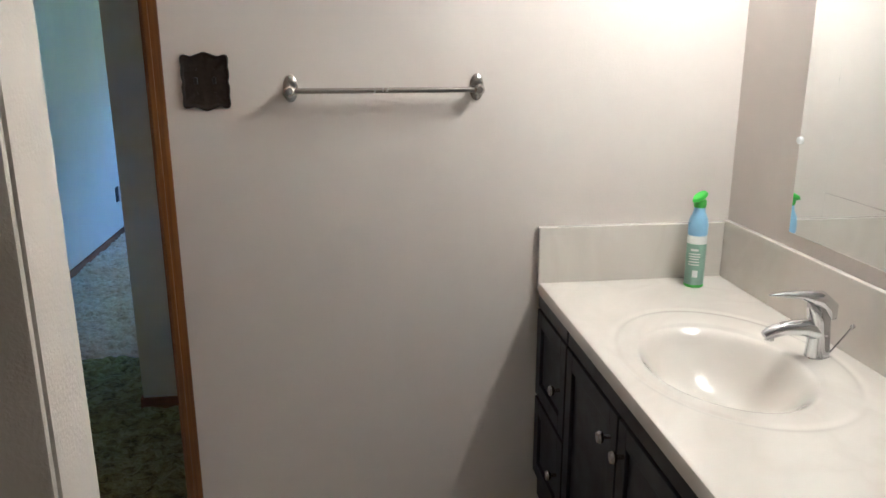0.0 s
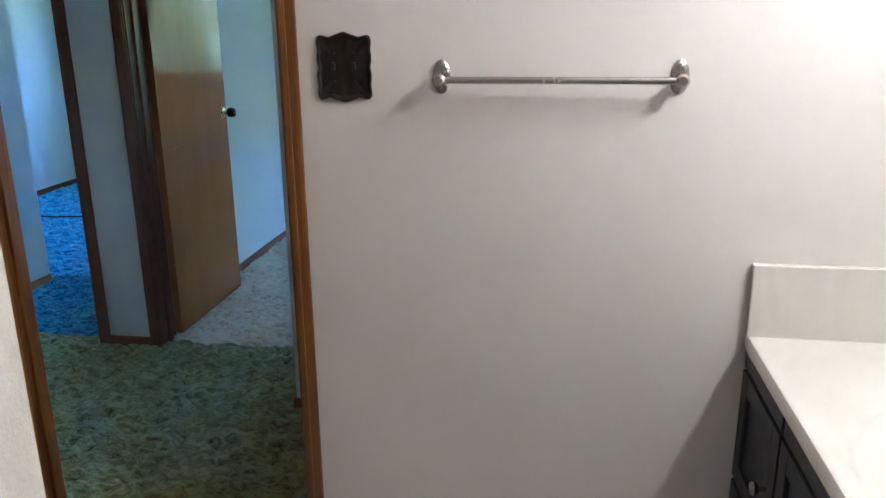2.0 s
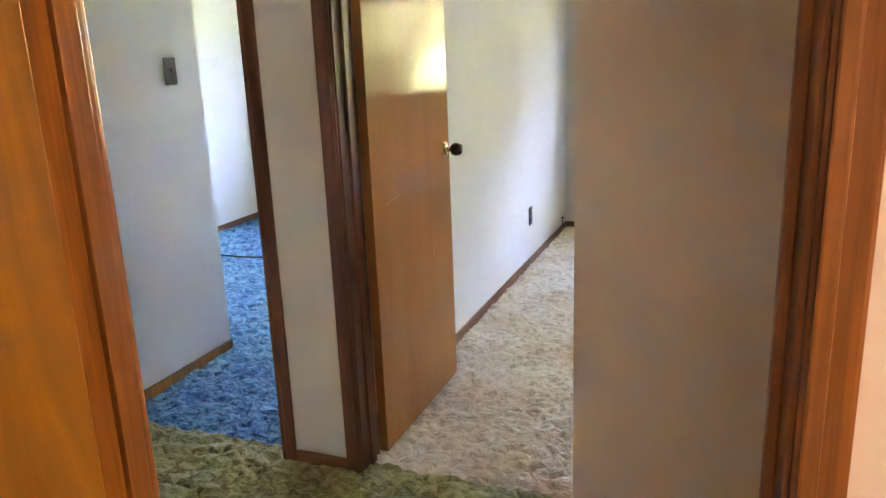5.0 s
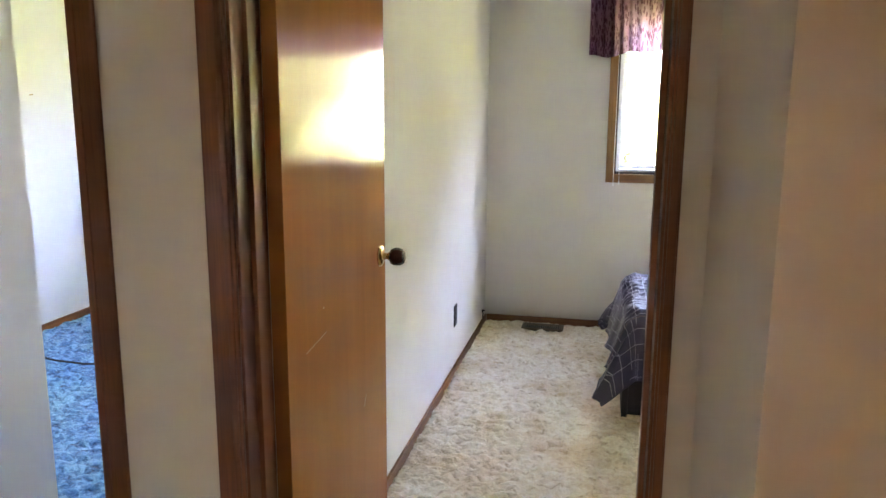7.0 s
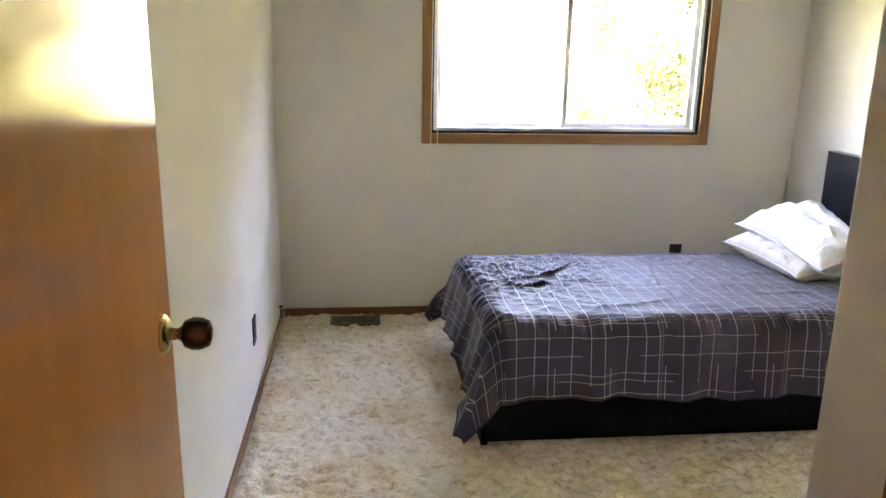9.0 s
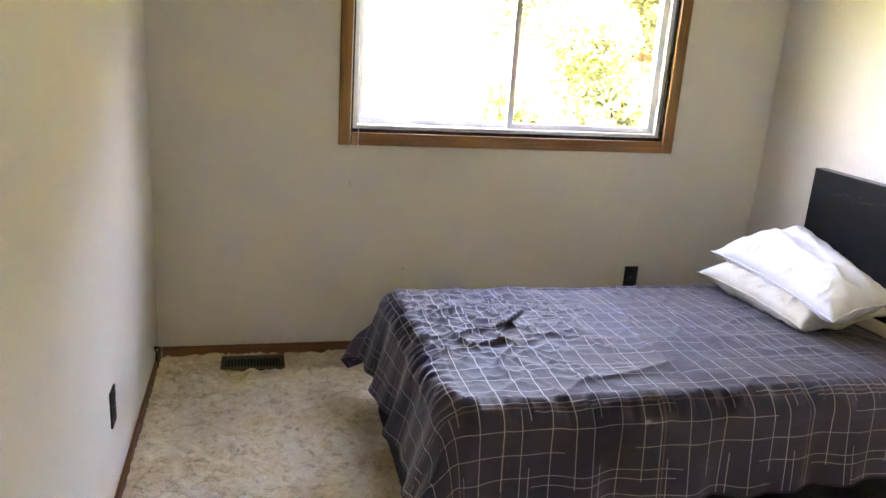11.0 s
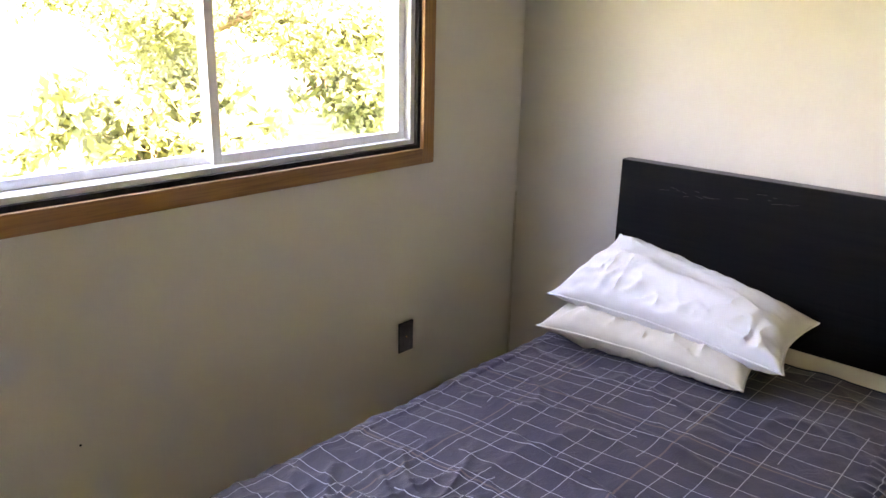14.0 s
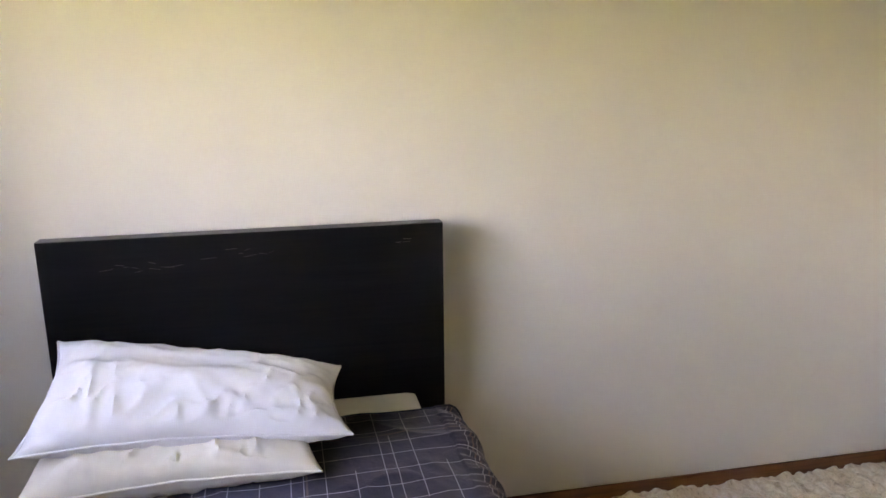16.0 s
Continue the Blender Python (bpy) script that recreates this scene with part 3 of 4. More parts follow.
part("border_strip", border(MY1 - MB + 0.0006, MY1, MZ0, MZ1), mirror_mat, mir)
part("border_strip", border(MY0, MY0 + MB - 0.0006, MZ0, MZ1), mirror_mat, mir)
part("border_strip", border(MY0 + MB, MY1 - MB, MZ0, MZ0 + MB - 0.0006), mirror_mat, mir)
part("border_strip", border(MY0 + MB, MY1 - MB, MZ1 - MB + 0.0006, MZ1), mirror_mat, mir)
for y, z in ((1.983, 1.232), (1.60, 1.000), (0.6, 1.000), (1.983, 1.75)):
    part("clip", moved(joined(lathe([(0.009, 0), (0.009, 0.008), (0.006, 0.010)], 14)), Matrix.Translation((1.460, y, z)) @ Matrix.Rotation(radians(-90), 4, "Y")), WHITE_PLASTIC, mir, "clear plastic mirror clip", True)

bar = thing("towel_bar", (0.456, 2.306, 1.345), "brushed nickel towel bar on the wall", "towel bar")
for x in (0.209, 0.704):
    pl = lathe([(0.0195, 0), (0.0195, 0.003), (0.016, 0.007), (0.008, 0.009)], 28)
    pl.transform(Matrix.Diagonal((1, 1.85, 1, 1)))
    part("wall_plate", moved(pl, Matrix.Translation((x, 2.306, 1.350)) @ Matrix.Rotation(radians(90), 4, "X")), NICKEL, bar, "", True)
    part("post", moved(lathe([(0.013, 0.004), (0.011, 0.02), (0.0135, 0.036), (0.014, 0.05), (0.009, 0.056)], 20), Matrix.Translation((x, 2.306, 1.345)) @ Matrix.Rotation(radians(90), 4, "X")), NICKEL, bar, "", True)
    for dz in (-0.024, 0.026):
        part("screw", moved(lathe([(0.0038, 0.004), (0.0038, 0.0068), (0.002, 0.0078)], 12), Matrix.Translation((x, 2.306, 1.350 + dz)) @ Matrix.Rotation(radians(90), 4, "X")), CHROME, bar)
part("rail", tube([(0.209, 2.263, 1.345), (0.704, 2.263, 1.345)], 0.0075, 14), NICKEL, bar, "", True)


def scallop_plate(name, x, z, w, h, y, label):
    """A cast two-gang cover plate with a scalloped raised rim."""
    s = thing(name, (x, y, z), label, "switch plate")

    def outline(k):
        pts = []
        for i in range(96):
            a = 2 * math.pi * i / 96
            c, sn = math.cos(a), math.sin(a)
            e = 1 / max(abs(c), abs(sn))
            px, pz = c * e, sn * e
            if abs(pz) >= abs(px):
                off = 0.085 * math.exp(-(px / 0.22) ** 2) - 0.065 * math.exp(-((abs(px) - 0.55) / 0.18) ** 2)
                pz *= 1 + off
            else:
                px *= 1 - 0.05 * math.exp(-(pz / 0.12) ** 2) - 0.035 * math.exp(-((abs(pz) - 0.55) / 0.14) ** 2)
            q = max(abs(px), abs(pz))
            round_off = 1 - 0.05 * max(0, min(abs(px), abs(pz)) - 0.85) / 0.15
            pts.append((x + px * w / 2 * k * round_off, z + pz * h / 2 * k * round_off))
        return pts

    bm = bmesh.new()
    rings = []
    for k, d in ((1.0, 0.0), (1.0, 0.004), (0.965, 0.008), (0.91, 0.0075), (0.86, 0.0045), (0.30, 0.0045)):
        rings.append([bm.verts.new((px, y - d, pz)) for px, pz in outline(k)])
    for a, b in zip(rings, rings[1:]):
        for i in range(96):
            j = (i + 1) % 96
            bm.faces.new((a[i], a[j], b[j], b[i]))
    bm.faces.new(rings[-1])
    part("plate", bm, BRONZE, s, "", True)
    for dx in (-0.023, 0.023):
        part("toggle", boxes((x + dx - 0.0045, x + dx + 0.0045, y - 0.015, y - 0.004, z - 0.006, z + 0.011), bevel=0.0015), BLACK_PLASTIC, s, "dark toggle")
        for dz in (-0.030, 0.030):
            part("screw", moved(lathe([(0.003, 0.0045), (0.003, 0.0062), (0.001, 0.0066)], 10), Matrix.Translation((x + dx, y, z + dz)) @ Matrix.Rotation(radians(90), 4, "X")), BRONZE, s)
    return s


scallop_plate("light_switch", -0.006, 1.369, 0.122, 0.138, 2.306, "ornate dark bronze double light switch plate")

BULB, bt, bb = material("frosted_bulb", (1, 0.95, 0.88), 0.4)
bb.inputs["Emission Color"].default_value = (1.0, 0.77, 0.51, 1)
bb.inputs["Emission Strength"].default_value = 3.0
vl = thing("vanity_light", (1.44, 1.725, 2.08), "chrome vanity light bar with four globe bulbs", "wall lamp")
part("back_plate", boxes((1.435, 1.461, 1.45, 2.0, 2.045, 2.135), bevel=0.004), CHROME, vl)
for y in (1.53, 1.66, 1.79, 1.92):
    part("bulb", moved(lathe([(0.012, -0.045), (0.028, -0.032), (0.038, -0.012), (0.040, 0.0), (0.037, 0.016), (0.026, 0.031), (0.010, 0.039)], 20), Matrix.Translation((1.385, y, 2.09)) @ Matrix.Rotation(radians(-90), 4, "Y")), BULB, vl, "glowing globe bulb", True)

# moulded white trim on the near side of the partition
for k, (xa, xb, d) in enumerate(((-0.075, -0.004, 0.012), (-0.105, -0.082, 0.020), (-0.30, -0.112, 0.008))):
    solid("trim", boxes((xa, xb, PY - 0.115 - d, PY - 0.114, 0.0, H - 0.002), bevel=0.004), WALL_WHITE, "cream painted upright trim on the partition", "trim", "structure", smooth=True)

# ---- bed ----
bed = thing("bed", (0.36, 6.43, 0), "low black-brown veneer single bed with a tall panel headboard", "bed")
hb = part("headboard", boxes((1.293, 1.338, 5.898, 6.958, 0.0, 1.008), bevel=0.003), BLACK_WOOD, bed)
part("edge_band", boxes((1.2925, 1.3385, 5.90, 6.956, 1.0075, 1.0095)), plain("worn_grey_edge", (0.10, 0.10, 0.10), 0.5), hb, "worn greyish top edge")
BY0, BY1 = 5.985, 6.872
part("side_rail", boxes((-0.545, 1.292, BY0, BY0 + 0.028, 0.012, 0.30), bevel=0.002), BLACK_WOOD, bed)
part("side_rail", boxes((-0.545, 1.292, BY1 - 0.028, BY1, 0.012, 0.30), bevel=0.002), BLACK_WOOD, bed)
part("footboard", boxes((-0.574, -0.546, BY0 - 0.004, BY1 + 0.004, 0.0, 0.31), bevel=0.002), BLACK_WOOD, bed)
part("slat_base", boxes((-0.545, 1.292, BY0 + 0.029, BY1 - 0.029, 0.17, 0.20)), BLACK_WOOD, bed)
solid("mattress", joined(boxes((-0.535, 1.288, 5.975, 6.880, 0.202, 0.472), bevel=0.045), boxes((1.160, 1.286, 5.985, 6.872, 0.30, 0.518), bevel=0.030)), LINEN_OLD, "cream mattress on the low bed frame", "mattress", smooth=True)
SCUFF = plain("grey_scuff", (0.05, 0.05, 0.052), 0.6)
for y0_, y1_, z_, n_ in ((6.36, 6.52, 0.955, 7), (6.60, 6.85, 0.93, 9), (5.97, 6.05, 0.965, 3)):
    rnd = random.Random(n_)
    for k in range(n_):
        ya = y0_ + (y1_ - y0_) * rnd.random()
        za = z_ + rnd.uniform(-0.012, 0.012)
        part("scuff", tube([(1.2927, ya, za), (1.2927, ya + rnd.uniform(0.01, 0.045), za + rnd.uniform(-0.006, 0.006))], 0.0006, 4), SCUFF, hb, "thin grey scuff")

# plaid cloth: woven light lines on dark slate
PLAID, pt, pb = material("slate_plaid_cotton", (0.06, 0.06, 0.09), 0.62, spec=0.4)
pb.inputs["Sheen Weight"].default_value = 0.22
pb.inputs["Sheen Roughness"].default_value = 0.4
uvn = pt.nodes.new("ShaderNodeTexCoord")
sep = pt.nodes.new("ShaderNodeSeparateXYZ")
pt.links.new(uvn.outputs["UV"], sep.inputs[0])


def math_node(op, a, b=None):
    n = pt.nodes.new("ShaderNodeMath")
    n.operation = op
    for i, v in enumerate((a, b)):
        if v is None:
            continue
        if isinstance(v, (int, float)):
            n.inputs[i].default_value = v
        else:
            pt.links.new(v, n.inputs[i])
    return n.outputs[0]


def lines(axis, period, offset, width, gap_period=0.0, gap_offset=0.0, keep=1.0):
    other = 1 - axis
    f = math_node("FRACT", math_node("ADD", math_node("DIVIDE", sep.outputs[axis], period), offset))
    m = math_node("LESS_THAN", math_node("ABSOLUTE", math_node("SUBTRACT", f, 0.5)), width / period / 2)
    if gap_period:
        g = math_node("FRACT", math_node("ADD", math_node("DIVIDE", sep.outputs[other], gap_period), gap_offset))
        m = math_node("MULTIPLY", m, math_node("LESS_THAN", g, keep))
    return m


white = None
for ax, period, rows, keep, weight in ((0, 0.205, ((0.05, 1.43, 0.20), (0.38, 1.26, 0.35), (0.68, 1.71, 0.05), (0.80, 1.10, 0.60)), 0.92, 1.0),
                                       (1, 0.215, ((0.02, 1.32, 0.10), (0.34, 1.07, 0.55), (0.66, 1.25, 0.30), (0.79, 0.89, 0.80)), 0.80, 0.80)):
    for off, gap, shift in rows:
        m_ = math_node("MULTIPLY", lines(ax, period, off, 0.0023, gap, shift, keep if off < 0.7 else keep * 0.6), weight)
        white = m_ if white is None else math_node("MAXIMUM", white, m_)
tan_lines = math_node("MAXIMUM", lines(0, 0.47, 0.3, 0.005), lines(1, 0.41, 0.62, 0.005))
wv = noise_tex(pt, uvn.outputs["UV"], 5, 4)
base = ramp(pt, wv, ((0.3, (0.021, 0.016, 0.033)), (0.7, (0.033, 0.026, 0.050))))
base = mix(pt, math_node("MULTIPLY", tan_lines, 0.40), base, (0.26, 0.17, 0.13))
base = mix(pt, math_node("MULTIPLY", white, 0.62), base, (0.58, 0.57, 0.62))
pt.links.new(base, pb.inputs["Base Color"])
fine = noise_tex(pt, coords(pt, (16, 26, 1), (0, 0, 0.6), "UV"), 1.0, 5, 0.62, 1.2)
n1 = bump(pt, pb, fine, 0.30, 0.010)
bump(pt, pb, noise_tex(pt, uvn.outputs["UV"], 420, 2), 0.25, 0.001, n1)

DX, DY, DW, DL, DZ = -0.500, 5.955, 0.955, 1.652, 0.535


# long creases of the cover: end points across the cloth, height and width
FOLDS = [
    ((0.13, 0.88), (0.10, 0.64), 0.020, 0.022), ((0.02, 0.77), (0.08, 0.58), 0.022, 0.024), ((0.08, 0.58), (0.33, 0.44), 0.026, 0.024),
    ((0.45, 0.77), (0.37, 0.64), 0.014, 0.016), ((0.37, 0.64), (0.26, 0.52), 0.018, 0.018), ((0.06, 0.50), (0.12, 0.33), 0.020, 0.020),
    ((-0.10, 0.44), (0.06, 0.26), 0.020, 0.024), ((0.16, 0.43), (0.26, 0.33), 0.012, 0.016), ((0.30, 0.79), (0.46, 0.79), 0.009, 0.014),
    ((0.41, 0.48), (0.51, 0.50), 0.010, 0.014), ((0.80, 0.72), (0.70, 0.33), 0.012, 0.018), ((0.70, 0.33), (0.69, 0.08), 0.009, 0.018),
    ((0.46, 0.42), (0.56, 0.29), 0.014, 0.018), ((1.04, 0.72), (0.96, 0.22), 0.010, 0.020), ((0.88, 0.88), (0.98, 0.58), 0.009, 0.020),
    ((0.30, 0.26), (0.40, 0.08), 0.010, 0.018), ((1.22, 0.60), (1.12, 0.18), 0.008, 0.022), ((0.20, 0.20), (0.27, 0.03), 0.011, 0.018),
]


def creases(a, b):
    """Height of the folds at (a, b): a soft crest with a tight valley beside it."""
    h = 0.0
    wob = 0.012 * noise.noise(Vector((a * 9, b * 9, 2.2)))
    for (p0, q0), (p1, q1), top_h, w in FOLDS:
        top_h, w = 0.50 * top_h, 0.60 * w
        ex, ey = p1 - p0, q1 - q0
        ln = math.hypot(ex, ey)
        u = ((a - p0) * ex + (b - q0) * ey) / (ln * ln)
        if u < -0.4 or u > 1.4:
            continue
        off = ((a - p0) * ey - (b - q0) * ex) / ln + wob
        if abs(off) > 4 * w:
            continue
        fade = math.exp(-(max(0, -u, u - 1) * ln / 0.035) ** 2) * (0.75 + 0.5 * noise.noise(Vector((u * 4, p0 * 9, q0 * 9))))
        h += top_h * fade * (math.exp(-(off / w) ** 2) - 0.55 * math.exp(-((off + 1.15 * w) / (0.6 * w)) ** 2))
    return h


def drape(a, b):
    """Where the point (a, b) of the cloth lies: a from the foot edge, b across."""
    W = DW
    da, db0, db1 = max(0.0, -a), max(0.0, -b), max(0.0, b - W)
    db = max(db0, db1)
    sgn = -1 if db0 > 0 else 1
    d = math.hypot(da, db)
    r = 0.085
    x, y = DX + max(a, 0.0), DY + min(max(b, 0.0), W)
    p = Vector((a, b, 0))
    head = max(0.0, (a - 1.45) / 0.25)
    z = DZ - 0.042 * min(1, max(0, b) / W) + 0.012 * math.sin(math.pi * min(max(b / W, 0), 1)) - 0.020 * min(1, head)
    foot = math.exp(-((a - 0.22) / 0.34) ** 2) * math.exp(-((b - 0.55) / 0.42) ** 2)
    q = Vector((a * 2.4 + 1.6 * b, b * 6.0 - a * 4.2, 0.3))
    rid = 1 - abs(2 * noise.noise(q))
    rid2 = 1 - abs(2 * noise.noise(Vector((a * 9 - b * 5, b * 9 + a * 4, 4.1))))
    rid3 = 1 - abs(2 * noise.noise(Vector((a * 2.1 + b * 2.3, b * 4.5 - a * 3.4, 7.0))))
    wr = creases(a, b) + 0.020 * foot * max(0, rid) ** 5 + 0.013 * foot * max(0, rid2) ** 4 + 0.006 * foot * max(0, 1 - abs(2 * noise.noise(Vector((a * 17 + b * 6, b * 15 - a * 9, 6.6))))) ** 3 + 0.006 * max(0, rid3) ** 5 + 0.004 * noise.noise(p * 6) + 0.0015 * noise.noise(p * 22)
    if d <= 0:
        return Vector((x, y, z + wr - 0.004))
    ux, uy = -da / d, sgn * db / d
    s = b if da > db else a
    if d < r * math.pi / 2:
        out, drop = r * math.sin(d / r), r * (1 - math.cos(d / r))
    else:
        e = d - r * math.pi / 2
        flare = 0.10 + (0.34 * (min(da, db) / max(da, db)) if da * db > 0 else 0) + (0.16 if da > db else 0)
        out, drop = r + e * flare, r + e * (1 - 0.5 * flare * flare)
    k = min(1, drop / 0.30)
    out += k * (0.013 * math.sin(s * 21 + 1.1) + 0.010 * math.sin(s * 37 + 2.0) + 0.016 * noise.noise(Vector((s * 6, d * 3, 1.0))))
    edge = (0.4 if db1 > 0 else 1.0) * math.exp(-((d - 0.05) / 0.05) ** 2) * (0.011 * noise.noise(Vector((s * 26, d * 8, 2.0))) + 0.008 * noise.noise(Vector((s * 55, d * 10, 5.0))))
    return Vector((x + ux * (out + edge), y + uy * (out + edge), max(0.045, z - drop + wr * (1 - k) + edge)))


na, nb = 330, 270
a0, a1, b0, b1 = -0.335, DL, -0.345, DW + 0.345
bm = bmesh.new()
uvl = bm.loops.layers.uv.new("UVMap")
grid, uvs = [], {}
for j in range(nb):
    row = []
    for i in range(na):
        a, b = a0 + (a1 - a0) * i / (na - 1), b0 + (b1 - b0) * j / (nb - 1)
        b += 0.010 * math.sin(a * 5 + 0.4) * (1 if b < 0 or b > DW else 0)
        v = bm.verts.new(drape(a, b))
        uvs[v] = (a, b)
        row.append(v)
    grid.append(row)
for p, q in zip(grid, grid[1:]):
    for i in range(na - 1):
        f = bm.faces.new((p[i], p[i + 1], q[i + 1], q[i]))
        for l in f.loops:
            l[uvl].uv = uvs[l.vert]
rim = [v.co.copy() for v in grid[0]] + [r[-1].co.copy() for r in grid[1:]]
rim2 = [r[0].co.copy() for r in grid] + [v.co.copy() for v in grid[-1][1:]]
duvet = thing("duvet", (0.3, 6.43, 0.5), "rumpled dark slate plaid duvet hanging over the bed", "bedding")
cover = part("cover", bm, PLAID, duvet, "", True)
sol = cover.modifiers.new("thickness", "SOLIDIFY")
sol.thickness, sol.offset = 0.007, -1
HEM = plain("slate_hem", (0.024, 0.022, 0.042), 0.7)
for pts in (rim, rim2):
    part("hem", tube(pts[::3] + [pts[-1]], 0.0035, 6), HEM, duvet, "stitched hem", True)


def pillow(name, label, mat, m, lx, ly, h, seed, slump=0.0, taper=0.0):
    """A stuffed pillow: pinched corners, swollen middle, seam and creases."""
    n = 84

    def narrow(x, v):
        return -lx / 2 + (x + lx / 2) * (1 - taper * (1 - v) / 2)

    bm = bmesh.new()
    layers = []
    for side in (1, -1):
        g = []
        for j in range(n + 1):
            row = []
            for i in range(n + 1):
                u, v = 2 * i / n - 1, 2 * j / n - 1
                pinch = 1 - 0.16 * (1 - v * v) * abs(u) ** 3
                pinch2 = 1 - 0.09 * (1 - u * u) * abs(v) ** 3
                t = max(0, (1 - u ** 2)) ** 0.5 * max(0, (1 - v ** 4)) ** 0.5
                p = Vector((u * 2.2, v * 1.4, seed + side * 3))
                edge = max(abs(u), abs(v))
                cre = (0.55 - 0.45 * u) * 0.022 * max(0, 1 - abs(2.6 * noise.noise(Vector((u * 2.2, v * 8 + u, seed + side))))) ** 2 * edge ** 2 * (1 - edge) * 5 + 0.010 * noise.noise(Vector((u * 3 + v * 2, v * 3.5 - u, seed * 2)))
                fan = math.sin(math.atan2(v + 1.25, u + 1.6) * 34 + 3 * noise.noise(p * 1.5)) * max(0, noise.noise(Vector((u * 2.6, v * 2.6, seed + 9))) + 0.15)
                gather = max(0, abs(u) - 0.35) * math.sin(v * 30 + 4 * noise.noise(Vector((u * 2, v * 3, seed))))
                z = side * (h / 2) * t * (0.86 + 0.30 * noise.noise(p)) + side * cre * t + side * t * (0.007 * fan + 0.007 * gather) + 0.006 * noise.noise(p * 2.5)
                z += slump * (u * u)
                row.append(bm.verts.new((narrow(u * lx / 2 * pinch, v), v * ly / 2 * pinch2, z * (1 - 0.25 * taper * (1 - v)))))
            g.append(row)
        for a, b in zip(g, g[1:]):
            for i in range(n):
                q = (a[i], a[i + 1], b[i + 1], b[i])
                bm.faces.new(q if side > 0 else tuple(reversed(q)))
        layers.append(g)
    bmesh.ops.remove_doubles(bm, verts=bm.verts, dist=0.0012)
    th = thing(name, m.translation, label, "pillow", "pillows on the bed")
    part("cover", moved(bm, m), mat, th, "", True)
    edge_pts = []
    for k in range(4 * n):
        s, i = divmod(k, n)
        u, v = ((2 * i / n - 1, -1), (1, 2 * i / n - 1), (1 - 2 * i / n, 1), (-1, 1 - 2 * i / n))[s]
        pinch = 1 - 0.16 * (1 - v * v) * abs(u) ** 3
        pinch2 = 1 - 0.09 * (1 - u * u) * abs(v) ** 3
        pz = [0.006 * noise.noise(Vector((u * 2.2, v * 1.4, seed + sd * 3)) * 2.5) for sd in (1, -1)]
        edge_pts.append((narrow(u * lx / 2 * pinch * 1.004, v), v * ly / 2 * pinch2 * 1.004, sum(pz) / 2 + slump * u * u))
    edge_pts.append(edge_pts[0])
    part("piping", moved(tube(edge_pts, 0.0032, 6), m), mat, th, "stitched edge piping", True)
    return th


pillow("pillow", "cream cotton pillow lying under a white one", LINEN_OLD, pose(1.010, 6.605, 0.582, 0, -6, 2), 0.45, 0.63, 0.19, 1.7, 0.0, 0.12)
pillow("pillow", "plump white cotton pillow leaning on the headboard", LINEN, pose(1.062, 6.566, 0.681, 3, -13, 1), 0.45, 0.71, 0.215, 5.2, 0.0, 0.40)

# ---- small wall things ----
def outlet(label, m, kind="outlet"):
    """A dark cover plate facing +x in its own frame, with two receptacles or a toggle."""
    o = thing("wall_outlet" if kind == "outlet" else "light_switch", m.translation, label, "outlet" if kind == "outlet" else "switch")
    part("plate", moved(boxes((0, 0.006, -0.036, 0.036, -0.058, 0.058), bevel=0.002), m), BLACK_PLASTIC, o)
    if kind == "outlet":
        for z in (-0.020, 0.020):
            part("receptacle", moved(boxes((0.005, 0.008, -0.016, 0.016, z - 0.013, z + 0.013), bevel=0.0015), m), BLACK_PLASTIC, o)
    else:
        part("toggle", moved(boxes((0.005, 0.016, -0.005, 0.005, -0.004, 0.012), bevel=0.001), m), BRONZE, o)
    part("screw", moved(lathe([(0.003, 0), (0.003, 0.0075), (0.001, 0.008)], 10), m @ Matrix.Rotation(radians(90), 4, "Y")), BRASS, o)
    return o


outlet("dark brown wall outlet low on the bedroom wall", pose(-1.468, 6.42, 0.322))
outlet("dark brown wall outlet under the bedroom window", pose(0.786, 7.495, 0.337, 0, 0, -90))
outlet("dark brown light switch on the closet wall", pose(-2.535, 4.415, 1.362), "switch")

vent = thing("floor_vent", (-1.06, 7.37, 0.0), "brown metal floor register set in the carpet", "floor vent")
VXA, VXB, VYA, VYB = -1.196, -0.924, 7.308, 7.435
part("frame", boxes((VXA, VXB, VYA, VYA + 0.018, 0.001, 0.0125), (VXA, VXB, VYB - 0.018, VYB, 0.001, 0.0125), (VXA, VXA + 0.018, VYA + 0.018, VYB - 0.018, 0.001, 0.0125), (VXB - 0.018, VXB, VYA + 0.018, VYB - 0.018, 0.001, 0.0125), bevel=0.001), GREY_METAL, vent)
# black block painted in for the shade below the slats
part("shaft_shade", boxes((VXA + 0.004, VXB - 0.004, VYA + 0.004, VYB - 0.004, -0.006, 0.0035)), GAP_SHADE, vent, "black block for the shade inside the shaft")
for k in range(17):
    x = VXA + 0.026 + k * (VXB - VXA - 0.052) / 16
    part("slat", boxes((x - 0.0022, x + 0.0022, VYA + 0.018, VYB - 0.018, 0.003, 0.011)), GREY_METAL, vent)

